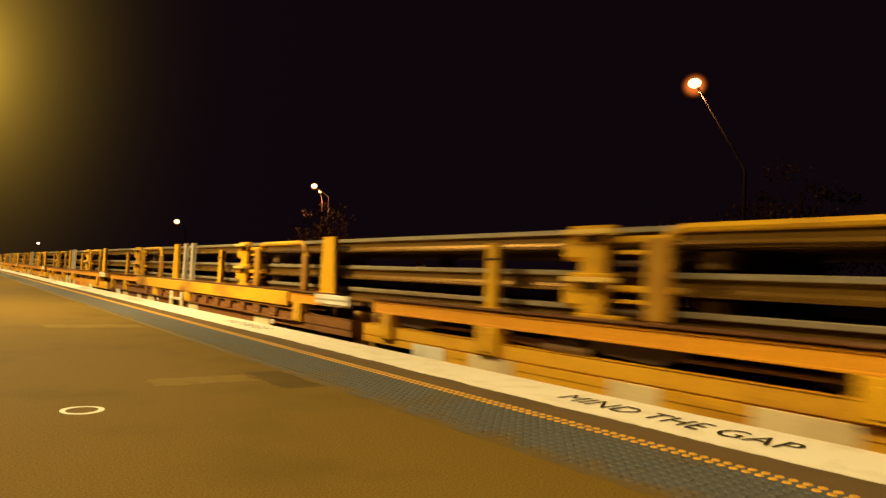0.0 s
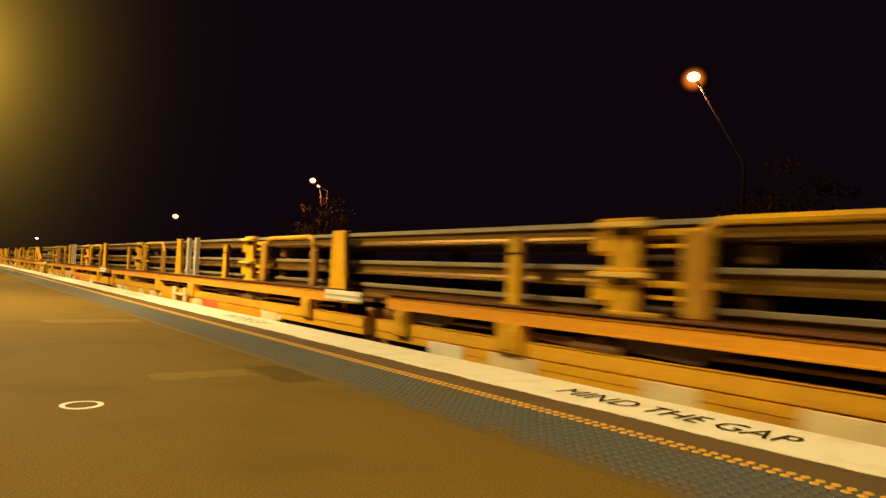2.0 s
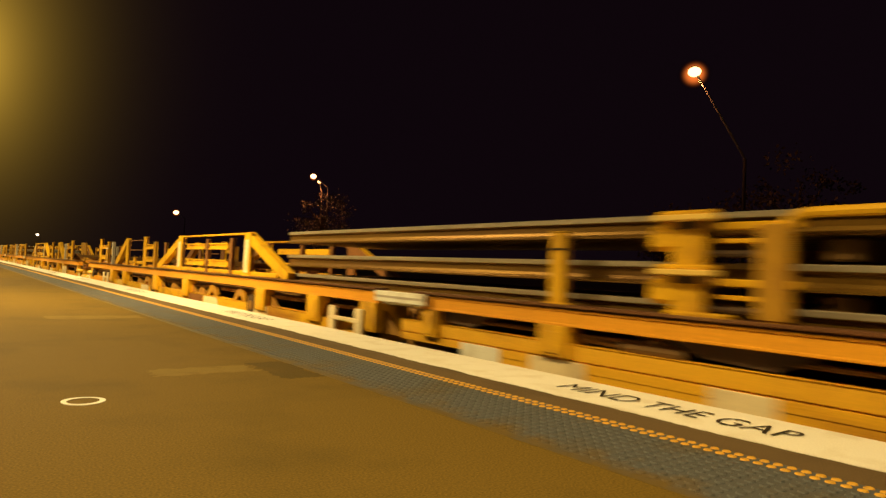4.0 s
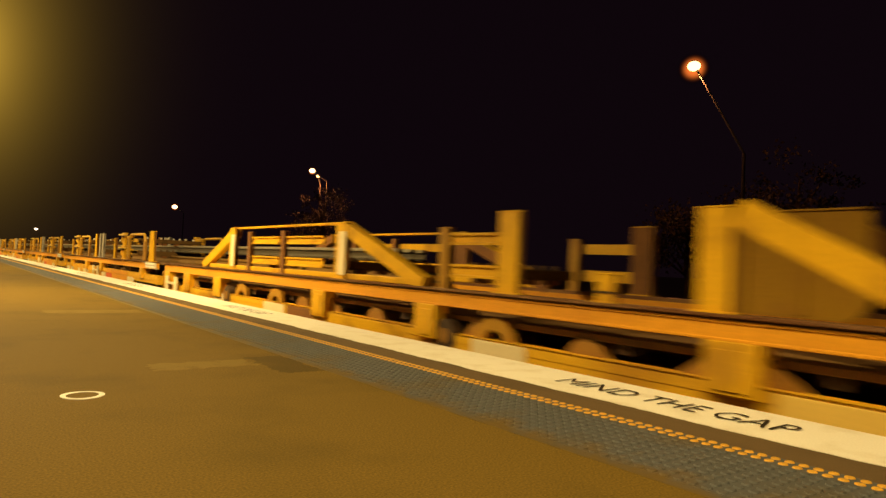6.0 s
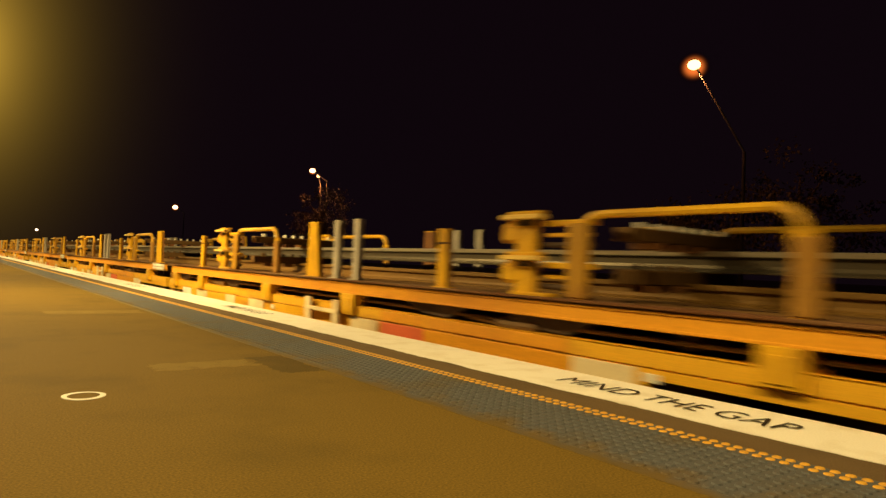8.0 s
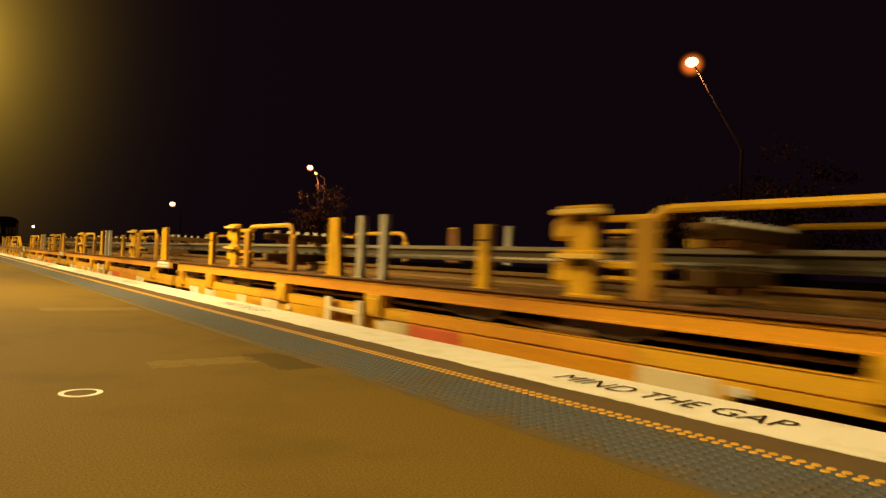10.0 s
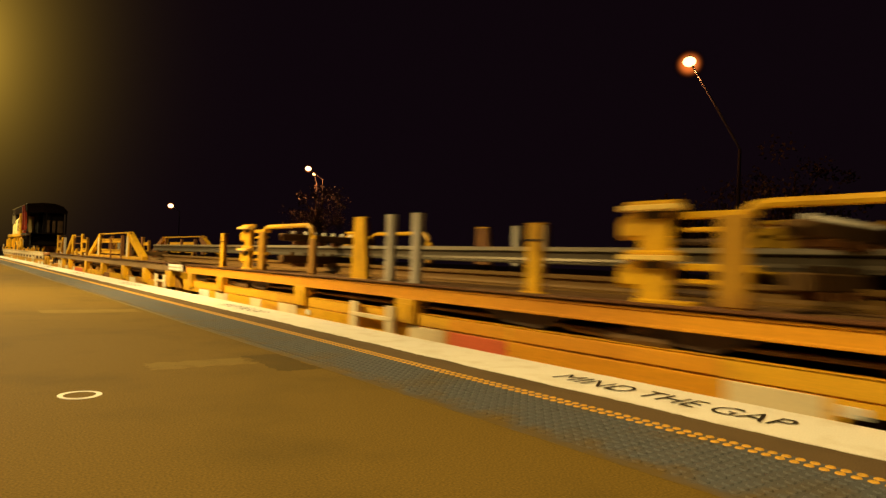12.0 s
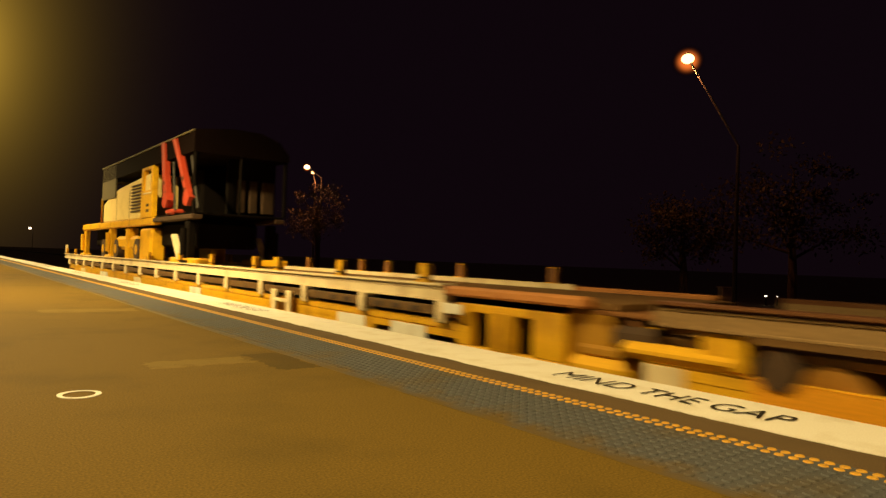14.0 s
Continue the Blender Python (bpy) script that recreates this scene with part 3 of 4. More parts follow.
def clamp_wagon(jaws, beams, label, boxed=False, deck_top=0.38):
    """A flat wagon with rail clamps at two stations. Its y runs from the first stanchion."""
    w = thing("flat_wagon", label, "railway wagon", None, "rail-carrying flat wagons")
    deck(w, -0.45, 13.1, DECK, deck_top)
    for s in SIDES:
        side_beam(w, s, -0.1, 12.8, ORANGE)
        panels = [(1.9, 2.45, CREAM), (2.5, 4.26, ORANGE), (4.3, 5.06, RED), (5.12, 5.68, CREAM), (7.0, 7.45, YELLOW), (8.2, 8.75, CREAM), (9.35, 9.75, CREAM), (10.7, 11.25, CREAM), (11.6, 12.1, WHITE)]
        lower_sill(w, s, -0.4, 13.05, 0.17, RUST if boxed else WORN_ORANGE, [p for p in panels if not boxed or p[2] in (CREAM, WHITE)], 2.2)
        if boxed:
            bm = B()
            flat(bm, s, 1.2, 1.262, 1.2, 9.6, 0.235, 0.424, 0.01)
            deep = wpart("deep_side_plate", bm, WORN_YELLOW, w, "deep yellow side plate blotched with rust", LIFT)
            for z in (0.2, 0.05):
                wpart("ledge", flat(B(), s, 1.19, 1.235, 1.0, 11.6, z, z + 0.018, 0.004), RUST, w, "", LIFT)
            for k in range(13):
                y = 1.6 + k * 0.59
                wpart("lug", flat(B(), s, 1.2, 1.222, y, y + 0.26, 0.09, 0.24, 0.03), RUST, deep, "", LIFT)
        for y, h in ((0.95, 0.13), (5.72, 0.16), (8.05, 0.16), (11.0, 0.14)):
            bracket(w, s, y, h, 0.06)
        white_end_board(w, s, -0.5, 0.34)
        bracket(w, s, 12.55, 0.11, 0.04)
        white_bracket(w, s, 5.85, 6.7)
        for y in (1.72, 7.8):
            wpart("reflector", flat(B(), s, 1.196, 1.206, y, y + 0.1, -0.04, 0.02, 0.003), WHITE, w, "small white reflector", LIFT)
        plain_post(w, s, -0.04, 0.36, 1.11, YELLOW, 0.07)
        for y in (0.72, 7.68):
            hoop(w, s, y + 0.14, y + 1.68, 1.065)
            gripper(w, s, y + 1.92, jaws)
            plain_post(w, s, y + 3.12, y + 3.38, 0.985, YELLOW)
        for y in (5.44, 5.9):
            plain_post(w, s, y, y + 0.23, 1.12, GALV, 0, "pale galvanised stanchion")
        plain_post(w, s, 6.47, 6.79, 1.115, YELLOW, 0.1)
        for y in (2.75, 4.2, 9.6, 12.2):
            bm = prism(B(), [(y - 0.45, 0.285), (y + 0.45, 0.285), (y + 0.2, 0.2), (y - 0.2, 0.18)], "x", *sorted((s * 1.08, s * 1.15)))
            wpart("gusset", bm, UNDER, w, "", LIFT)
        bm = B()
        rod(bm, [(s * 1.12, 0.4, 0.235), (s * 1.12, 3.0, 0.225), (s * 1.12, 8.0, 0.24), (s * 1.12, 12.9, 0.23)], 0.016, 6)
        wpart("brake_pipe", bm, CROSS, w, "", LIFT)
        for y in (3.1, 10.2):
            bm = B()
            rod(bm, [(s * 1.12, y - 0.25, 0.2), (s * 1.12, y + 0.2, 0.2)], 0.055, 12)
            rod(bm, [(s * 1.12, y + 0.2, 0.2), (s * 1.12, y + 0.6, 0.22)], 0.025, 8)
            flat(bm, s, 1.08, 1.16, y - 0.1, y + 0.05, 0.15, 0.285, 0.02)
            wpart("brake_cylinder", bm, CROSS, w, "rusty brake cylinder under the beam", LIFT)
    for y in (2.15, 9.1):
        for z0, z1 in beams:
            cross_beam(w, y, z0, z1)
    for y in (0.4, 1.9, 11.4):
        bm = B()
        box(bm, -1.0, 1.0, y, y + 0.35, -0.28, 0.02, 0.02)
        wpart("underframe_box", bm, UNDER, w, "", LIFT)
    bogie(w, 1.9, UNDER)
    bogie(w, 10.9, UNDER)
    headstock(w, -0.4, -1, DULL)
    headstock(w, 13.1, 1, DULL)
    coupler(w, 13.1, 1)
    coupler(w, -0.4, -1)
    return w


def end_wagon(label, sheeted, beam):
    """The longer wagon at the end of a set, with braced frames. Its y runs from its outer end inwards."""
    w = thing("end_wagon", label, "railway wagon", None, "braced end wagons")
    deck(w, 0.0, 17.2, DECK, 0.22)
    for s in SIDES:
        side_beam(w, s, 0.18, 17.3, beam)
        panels = [(0.1, 0.38, CREAM), (0.8, 2.4, ORANGE), (4.3, 5.0, CREAM_YELLOW), (6.95, 7.6, CREAM), (8.7, 10.2, YELLOW), (10.62, 11.4, RUST), (11.5, 12.2, CREAM), (13.75, 14.3, CREAM), (15.4, 16.2, YELLOW)]
        if beam is not ORANGE:
            panels = [(0.1, 0.38, CREAM), (0.8, 2.4, ORANGE), (3.9, 4.5, CREAM), (5.55, 5.95, CREAM), (6.0, 7.35, RED), (8.7, 10.2, YELLOW), (10.62, 11.4, RUST), (13.75, 14.3, CREAM), (15.4, 16.2, YELLOW)]
        lower_sill(w, s, 0.1, 17.0, 0.06, WORN_YELLOW, panels, 0.1)
        for y in (3.75, 5.25, 8.25, 10.45, 14.1, 15.8, 17.1) if beam is ORANGE else (3.35, 4.95, 8.1, 10.6, 13.15, 15.25, 17.1):
            bracket(w, s, y, 0.17, -0.02)
        for y in (7.35, 11.85, 13.15) if beam is ORANGE else ():
            bm = B()
            arc = [math.pi * k / 10 for k in range(11)]
            ring = [(y + 0.25 * math.cos(a), 0.02 + 0.23 * math.sin(a)) for a in arc] + [(y + 0.14 * math.cos(a), 0.02 + 0.12 * math.sin(a)) for a in arc[::-1]]
            prism(bm, ring, "x", *sorted((s * 1.12, s * 1.17)))
            wpart("spring_arch", bm, OCHRE, w, "arched spring plate", LIFT)
        for y in (7.98, 13.7) if beam is ORANGE else ():
            bm = B()
            rod(bm, [(s * 1.1, y, 0.03), (s * 1.2, y, 0.03)], 0.15, 18)
            wpart("spring_cup", bm, UNDER, w, "", LIFT)
            bm = B()
            rod(bm, [(s * 1.19, y, 0.03), (s * 1.212, y, 0.03)], 0.07, 12)
            wpart("spring_boss", bm, DULL, w, "", LIFT)
        white_bracket(w, s, 2.8, 3.5)
        white_bracket(w, s, 16.3, 17.05)
        plain_post(w, s, 1.75, 2.10, 1.13, YELLOW)
        plain_post(w, s, 2.85, 3.08, 1.04, YELLOW)
        bars(w, s, 2.1, 2.86)
        plain_post(w, s, 3.45, 3.68, 1.03, GALV, 0, "pale galvanised board post")
        plain_post(w, s, 5.18, 5.5, 1.08, YELLOW)
        sign = wpart("notice_plate", flat(B(), s, 1.225, 1.235, 2.82, 3.12, 0.5, 0.86, 0.003), SHEET, w, "ochre plate with a white rim", LIFT)
        for z in (0.49, 0.86):
            wpart("plate_rim", flat(B(), s, 1.225, 1.24, 2.8, 3.14, z, z + 0.015, 0), WHITE, sign, "", LIFT)
        if beam is ORANGE or s > 0:
            strut(w, s, 4.1, 0.47, 5.25, 1.05, 0.17)
        if not sheeted:
            wpart("guard_plank", flat(B(), s, 1.13, 1.18, 5.5, 6.9, 0.50, 0.57, 0.006), YELLOW, w, "", LIFT)
            for z in (0.83, 1.06):
                bm = B()
                rod(bm, [(s * 1.16, 5.5, z), (s * 1.16, 6.9, z)], 0.011, 6)
                wpart("guard_wire", bm, RUST, w, "", LIFT)
        plain_post(w, s, 6.0, 6.26, 0.65, YELLOW)
        plain_post(w, s, 6.95, 7.3, 1.12, YELLOW)
        plain_post(w, s, 7.85, 8.1, 1.0, OCHRE)
        bars(w, s, 7.3, 7.9)
        for a, b in ((8.35, 9.95), (14.95, 13.45)):
            strut(w, s, a, 0.47, b, 1.05, 0.145)
        for y in (9.74, 13.28):
            plain_post(w, s, y, y + 0.36, 1.09, YELLOW)
            wpart("pale_plate", flat(B(), s, 1.22, 1.227, y + 0.11, y + 0.27, 0.5, 1.0, 0.003), CREAM, w, "worn pale plate on the post", LIFT)
        bm = B()
        rod(bm, [(s * 1.17, 9.95, 1.095), (s * 1.17, 13.45, 1.095)], 0.018, 6)
        wpart("top_rail", bm, YELLOW, w, "", LIFT)
        for a, b in ((10.4, 11.45), (11.7, 12.65)):
            bars(w, s, a, b)
            plain_post(w, s, b - 0.02, b + 0.2, 1.02, RUST)
        bm = B()
        flat(bm, s, 1.1, 1.2, 8.4, 14.6, 0.455, 0.52, 0.008)
        wpart("toe_board", bm, YELLOW, w, "", LIFT)
    if sheeted:
        arc = [(4.86 + 0.16 - 0.16 * math.sin(a), 0.42 + 0.16 - 0.16 * math.cos(a)) for a in (0.0, 0.4, 0.8, 1.2, 1.57)]
        board = wpart("bulkhead_sheet", prism(B(), arc + [(4.88, 1.12), (5.98, 1.14), (5.98, 0.42)], "x", -0.04, 0.04), SHEET, w, "ochre steel sheet standing along the wagon's middle", LIFT)
        for y in (5.25, 5.65):
            wpart("sheet_rib", box(B(), -0.06, -0.04, y, y + 0.05, 0.44, 1.1, 0.004), SHEET, board, "", LIFT)
        wpart("sheet_cap", box(B(), -0.06, 0.06, 4.9, 5.96, 1.13, 1.145, 0.004), SHEET, board, "", LIFT)
    for y in (3.0, 8.0, 10.3, 12.9):
        cross_beam(w, y, 0.56, 0.66)
    for y in (3.6, 13.6):
        bogie(w, y, YELLOW)
    for y in (1.2, 6.4, 7.6, 9.3, 11.1):
        bm = B()
        rod(bm, [(-1.12, y, -0.02), (1.12, y, -0.02)], 0.2, 14)
        wpart("air_tank", bm, DULL, w, "", LIFT)
    for s in SIDES:
        white_end_board(w, s, 17.32, 18.2) if not sheeted else None
    headstock(w, 0.0, -1, YELLOW)
    headstock(w, 17.25, 1, YELLOW)
    coupler(w, 0.0, -1)
    # rigging between the wagons: step beam, buffer housings, hand wheel, hoses
    wpart("end_step", box(B(), -1.15, 1.15, -0.5, -0.14, 0.02, 0.10, 0.02), OCHRE, w, "", LIFT)
    bm = B()
    box(bm, -1.12, 1.12, -0.4, 0.18, 0.31, 0.35, 0.012)
    for y in (-0.38, -0.1):
        box(bm, -1.1, 1.1, y, y + 0.07, 0.2, 0.31, 0.01)
    for k in range(5):
        box(bm, -0.95 + k * 0.45, -0.87 + k * 0.45, -0.4, 0.15, 0.24, 0.31)
    wpart("end_walkway", bm, RUST, w, "rust-brown end walkway plate", LIFT)
    for s in SIDES:
        wpart("buffer_case", flat(B(), s, 0.78, 1.19, -0.6, -0.06, -0.38, 0.03, 0.07), WORN_YELLOW, w, "", LIFT)
        wpart("grab_rail", flat(B(), s, 1.08, 1.225, -0.1, 0.72, 0.06, 0.175, 0.045), WORN_YELLOW, w, "", LIFT)
        wpart("step_post", flat(B(), s, 1.1, 1.2, 0.48, 0.76, 0.06, 0.285, 0.02), YELLOW, w, "", LIFT)
        bm = B()
        rod(bm, [(s * 1.08, 0.95, 0.12), (s * 1.215, 0.95, 0.12)], 0.11, 16)
        wpart("hand_wheel", bm, UNDER, w, "", LIFT)
        bm = B()
        rod(bm, [(s * 0.9, -0.6, 0.05), (s * 0.95, -0.3, 0.28), (s * 1.0, 0.05, 0.24)], 0.03, 8)
        wpart("hose", bm, UNDER, w, "", LIFT)
    return w


def machine_wagon():
    """The flat wagon under the machine: cream side rails with stake posts."""
    w = thing("machine_wagon", "flat wagon with cream side rails and short yellow stakes", "railway wagon")
    deck(w, 0.1, 23.6, DECK, 0.40)
    for s in SIDES:
        side_beam(w, s, 1.9, 23.6, CREAM)
        bm = B()
        flat(bm, s, 1.1, 1.24, 0.28, 1.9, 0.355, 0.44, 0.02)
        wpart("end_beam", bm, SALMON, w, "faded salmon beam end", LIFT)
        lower_sill(w, s, 1.6, 22.6, 0.12, YELLOW, [(2.2, 2.8, WHITE), (3.3, 3.9, WHITE), (8.8, 9.4, WHITE), (13.0, 13.6, CREAM), (16.5, 17.5, WHITE), (19.8, 20.5, CREAM)])
        wpart("mid_strip", flat(B(), s, 1.13, 1.2, 1.8, 22.6, 0.16, 0.25, 0.006), CROSS, w, "", LIFT)
        for k in range(16):
            y = 1.95 + k * 1.38
            bracket(w, s, y, 0.07, 0.1, CREAM)
        for k in range(6):
            wpart("lamp_slot", flat(B(), s, 1.195, 1.21, 2.3 + k * 0.33, 2.45 + k * 0.33, 0.18, 0.225, 0.004), UNDER, w, "", LIFT)
        white_bracket(w, s, 5.0, 5.6)
        for y in (2.08, 3.7, 5.45, 6.22, 8.1, 9.9, 12.2, 21.5, 23.2):
            plain_post(w, s, y, y + 0.24, 0.62, YELLOW, 0, "", "stake")
        wpart("end_board", flat(B(), s, 1.25, 1.28, 1.6, 1.85, 0.2, 0.29, 0.006), WHITE, w, "white board on the beam's end", LIFT)
        bm = B()
        for y0, y1, z0, z1 in ((0.5, 1.75, -0.3, -0.06), (0.5, 0.83, -0.06, 0.3), (1.04, 1.34, -0.06, 0.3), (1.56, 1.75, -0.06, 0.3), (0.83, 1.04, 0.23, 0.3), (1.34, 1.56, 0.23, 0.3)):
            flat(bm, s, 1.1, 1.19, y0, y1, z0, z1, 0.008)
        wpart("end_apron", flat(B(), s, 1.02, 1.12, 0.12, 0.55, -0.3, 0.34, 0.03), OCHRE, w, "dull ochre end apron", LIFT)
        jack = wpart("jack_frame", bm, YELLOW, w, "yellow jacking frame with two openings", LIFT)
        for y in (1.1, 1.22):
            wpart("jack_rib", flat(B(), s, 1.19, 1.215, y, y + 0.06, -0.28, 0.25, 0.005), YELLOW, jack, "", LIFT)
        wpart("end_pad", flat(B(), s, 0.95, 1.18, -0.28, 0.1, 0.1, 0.26, 0.04), UNDER, w, "black rubber end pad", LIFT)
        plain_post(w, s, 23.35, 23.6, 0.75, CREAM, 0, "", "end_stake")
    bogie(w, 3.6, RUST)
    bogie(w, 19.6, RUST)
    headstock(w, 0.1, -1, RUST)
    headstock(w, 23.6, 1, RUST)
    coupler(w, 0.1, -1)
    return w


def machine():
    """A rail handling machine on legs: engine at its rear, dark cab ahead, red arms on its side. y from its front."""
    w = thing("rail_machine", "yellow rail handling machine with dark cab and red arms", "rail machine")
    base = 0.41
    for s in SIDES:
        wpart("main_beam", flat(B(), s, 1.0, 1.2, 2.7, 11.0, 1.22, 1.38, 0.015), YELLOW, w, "", LIFT)
        wpart("front_beam", flat(B(), s, 1.0, 1.2, 0.0, 2.7, 1.27, 1.36, 0.015), UNDER, w, "", LIFT)
        for y, wide, mat in ((10.75, 0.28, YELLOW), (7.0, 0.34, YELLOW), (0.3, 0.25, DARK_BODY)):
            bm = B()
            flat(bm, s, 1.02, 1.16, y, y + wide, base, 1.24, 0.02)
            flat(bm, s, 0.98, 1.22, y - 0.1, y + wide + 0.1, base, base + 0.1, 0.02)
            leg = wpart("leg", bm, mat, w, "", LIFT)
            bm = B()
            rod(bm, [(s * 1.2, y + wide / 2, 0.6), (s * 1.2, y + wide / 2, 1.1)], 0.06, 10)
            wpart("leg_ram", bm, mat, leg, "", LIFT)
        wpart("track_case", flat(B(), s, 0.8, 1.14, 3.05, 4.0, base, 1.16, 0.05), YELLOW, w, "", LIFT)
        wpart("drive_case", flat(B(), s, 0.85, 1.1, 4.5, 6.8, base + 0.25, 1.0, 0.08), YELLOW, w, "", LIFT)
        wpart("drive_post", flat(B(), s, 0.85, 1.13, 5.2, 5.5, base, 1.2, 0.03), YELLOW, w, "", LIFT)
        for y in (4.4, 6.6, 8.2):
            bm = B()
            rod(bm, [(s * 0.85, y, base + 0.26), (s * 1.12, y, base + 0.26)], 0.26, 18)
            whl = wpart("wheel", bm, UNDER, w, "dark rubber-tyred wheel", LIFT)
            bm = B()
            rod(bm, [(s * 1.11, y, base + 0.26), (s * 1.135, y, base + 0.26)], 0.12, 12)
            wpart("hub", bm, YELLOW, whl, "", LIFT)
        strut(w, s, 0.75, 0.52, 1.2, 0.98, 0.06, CREAM)
        wpart("skid", flat(B(), s, 0.9, 1.18, -0.3, 1.4, base, 0.55, 0.03), YELLOW, w, "", LIFT)
    bm = prism(B(), [(3.2, 1.385), (8.2, 1.385), (8.2, 1.85), (7.4, 2.05), (6.2, 2.22), (3.2, 2.36)], "x", -1.17, -0.4)
    bmesh.ops.bevel(bm, geom=list(bm.edges), offset=0.03, segments=2, affect="EDGES", profile=0.5)
    hood = wpart("engine_hood", bm, HOOD, w, "pale yellow engine hood with louvres", LIFT)
    for k in range(9):
        wpart("louvre", box(B(), -1.2, -1.165, 3.85, 4.75, 1.55 + k * 0.075, 1.585 + k * 0.075, 0.004), UNDER, hood, "", LIFT)
    for y in (5.0, 6.4):
        wpart("hood_seam", box(B(), -1.176, -1.168, y, y + 0.015, 1.42, 2.1), UNDER, hood, "", LIFT)
    frame_ = wpart("panel_frame", box(B(), -1.22, -1.1, 2.75, 3.7, 1.38, 1.98, 0.01), YELLOW, w, "tall yellow frame beside the hood", LIFT)
    for a, b, c, d in ((2.75, 2.9, 1.98, 2.5), (3.55, 3.7, 1.98, 2.5), (2.9, 3.55, 2.43, 2.5)):
        wpart("frame_bar", box(B(), -1.22, -1.1, a, b, c, d, 0.008), YELLOW, frame_, "", LIFT)
    for k, z in enumerate((1.5, 1.62)):
        wpart("code_bar", box(B(), -1.226, -1.22, 2.98, 3.2, z, z + 0.06), UNDER, frame_, "", LIFT)
    wpart("plate_bar", box(B(), -1.228, -1.22, 2.85, 3.5, 1.9, 1.93), CREAM, frame_, "", LIFT)
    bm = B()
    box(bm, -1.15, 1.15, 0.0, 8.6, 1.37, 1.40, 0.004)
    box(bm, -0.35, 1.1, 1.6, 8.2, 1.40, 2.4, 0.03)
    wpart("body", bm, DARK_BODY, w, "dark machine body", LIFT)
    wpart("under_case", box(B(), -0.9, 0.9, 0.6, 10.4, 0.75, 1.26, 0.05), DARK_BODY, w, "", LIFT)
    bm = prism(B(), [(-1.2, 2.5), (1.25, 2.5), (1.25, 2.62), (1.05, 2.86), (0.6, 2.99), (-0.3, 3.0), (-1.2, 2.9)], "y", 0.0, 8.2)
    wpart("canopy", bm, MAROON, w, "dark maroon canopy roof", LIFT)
    for x in (-1.15, 0.0, 1.2):
        for y in (0.06, 8.05):
            bm = B()
            rod(bm, [(x, y, 1.39), (x, y, 2.52)], 0.04, 8)
            wpart("canopy_post", bm, DARK_BODY, w, "", LIFT)
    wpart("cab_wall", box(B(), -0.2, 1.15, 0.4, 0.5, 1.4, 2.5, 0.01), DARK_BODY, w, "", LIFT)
    wpart("rear_screen", box(B(), -1.2, -1.16, 6.5, 8.2, 2.0, 2.88, 0.01), GREY_PANEL, w, "dull grey screen at the rear", LIFT)
    wpart("roof_edge", box(B(), -1.23, -1.195, 0.0, 8.2, 2.87, 2.905, 0.006), GREY_PANEL, w, "", LIFT)
    for top, mid, low, wide in (((1.98, 2.88), (1.8, 2.2), (1.62, 1.66), 0.13), ((1.2, 2.86), (0.62, 2.2), (0.2, 1.64), 0.09)):
        bm = prism(B(), [(top[0] - 0.12, top[1]), (top[0] + 0.1, top[1]), (mid[0] + wide * 0.9, mid[1]), (low[0] + wide, low[1]), (low[0] - wide, low[1]), (mid[0] - wide * 0.7, mid[1])], "x", -1.24, -1.14)
        a = wpart("arm", bm, ARM_RED, w, "red hydraulic arm", LIFT)
        y, z = low
        outline = [(y + (0.17 + 0.03 * math.sin(3 * k)) * math.cos(k * math.tau / 10), z + 0.02 + 0.16 * math.sin(k * math.tau / 10)) for k in range(10)]
        wpart("arm_claw", prism(B(), outline, "x", -1.26, -1.12), ARM_RED, a, "", LIFT)
        bm = B()
        rod(bm, [(-1.14, low[0] - 0.35, 1.45), (-1.14, mid[0] - 0.3, 2.45)], 0.025, 8)
        wpart("ram", bm, DARK_POLE, a, "", LIFT)
        for f in (0.3, 0.7):
            bm = B()
            rod(bm, [(-1.25, mid[0] + (low[0] - mid[0]) * f, mid[1] + (low[1] - mid[1]) * f), (-1.1, mid[0] + (low[0] - mid[0]) * f, mid[1] + (low[1] - mid[1]) * f)], 0.045, 10)
            wpart("arm_pin", bm, UNDER, a, "", LIFT)
    wpart("arm_foot", box(B(), -1.22, -0.95, 1.25, 1.7, 1.39, 1.5, 0.04), ARM_RED, w, "", LIFT)
    for x in (0.1, 0.5, 0.85):
        wpart("seat_panel", box(B(), x, x + 0.26, 0.34, 0.39, 1.45, 2.1, 0.02), UNDER, w, "", LIFT)
    wpart("rear_platform", box(B(), -1.15, 1.15, 8.6, 11.05, 1.34, 1.40, 0.01), YELLOW, w, "", LIFT)
    for z in (1.75, 2.1):
        bm = B()
        rod(bm, [(-1.1, 8.7, 1.4), (-1.1, 8.7, z)], 0.025, 6)
        wpart("handrail", bm, YELLOW, w, "", LIFT)
    return w


TRAIN = []


def couple(w, s, turned=False):
    """Puts a thing of the train at its place along the train."""
    TRAIN.append((w, s, turned))
    return w


LOADED = clamp_wagon((1.10, 0.765), ((0.50, 0.62), (0.81, 0.935)), "yellow flat wagon with clamps, loaded with steel rails")
couple(LOADED, 48.4 - 4 * WAGON)
boxed = clamp_wagon((1.10, 0.765), ((0.50, 0.62), (0.81, 0.935)), "yellow flat wagon with deep side plates, loaded with rails", True)
couple(boxed, 48.4 - 3 * WAGON)
for k in range(3):
    couple(copy_thing(LOADED, Matrix()), 48.4 - k * WAGON)
first_end = end_wagon("yellow braced end wagon of the rail train", False, ORANGE)
couple(first_end, 79.15, True)
second_end = end_wagon("yellow braced end wagon with ochre side sheets", True, ORANGE)
couple(second_end, 80.65)
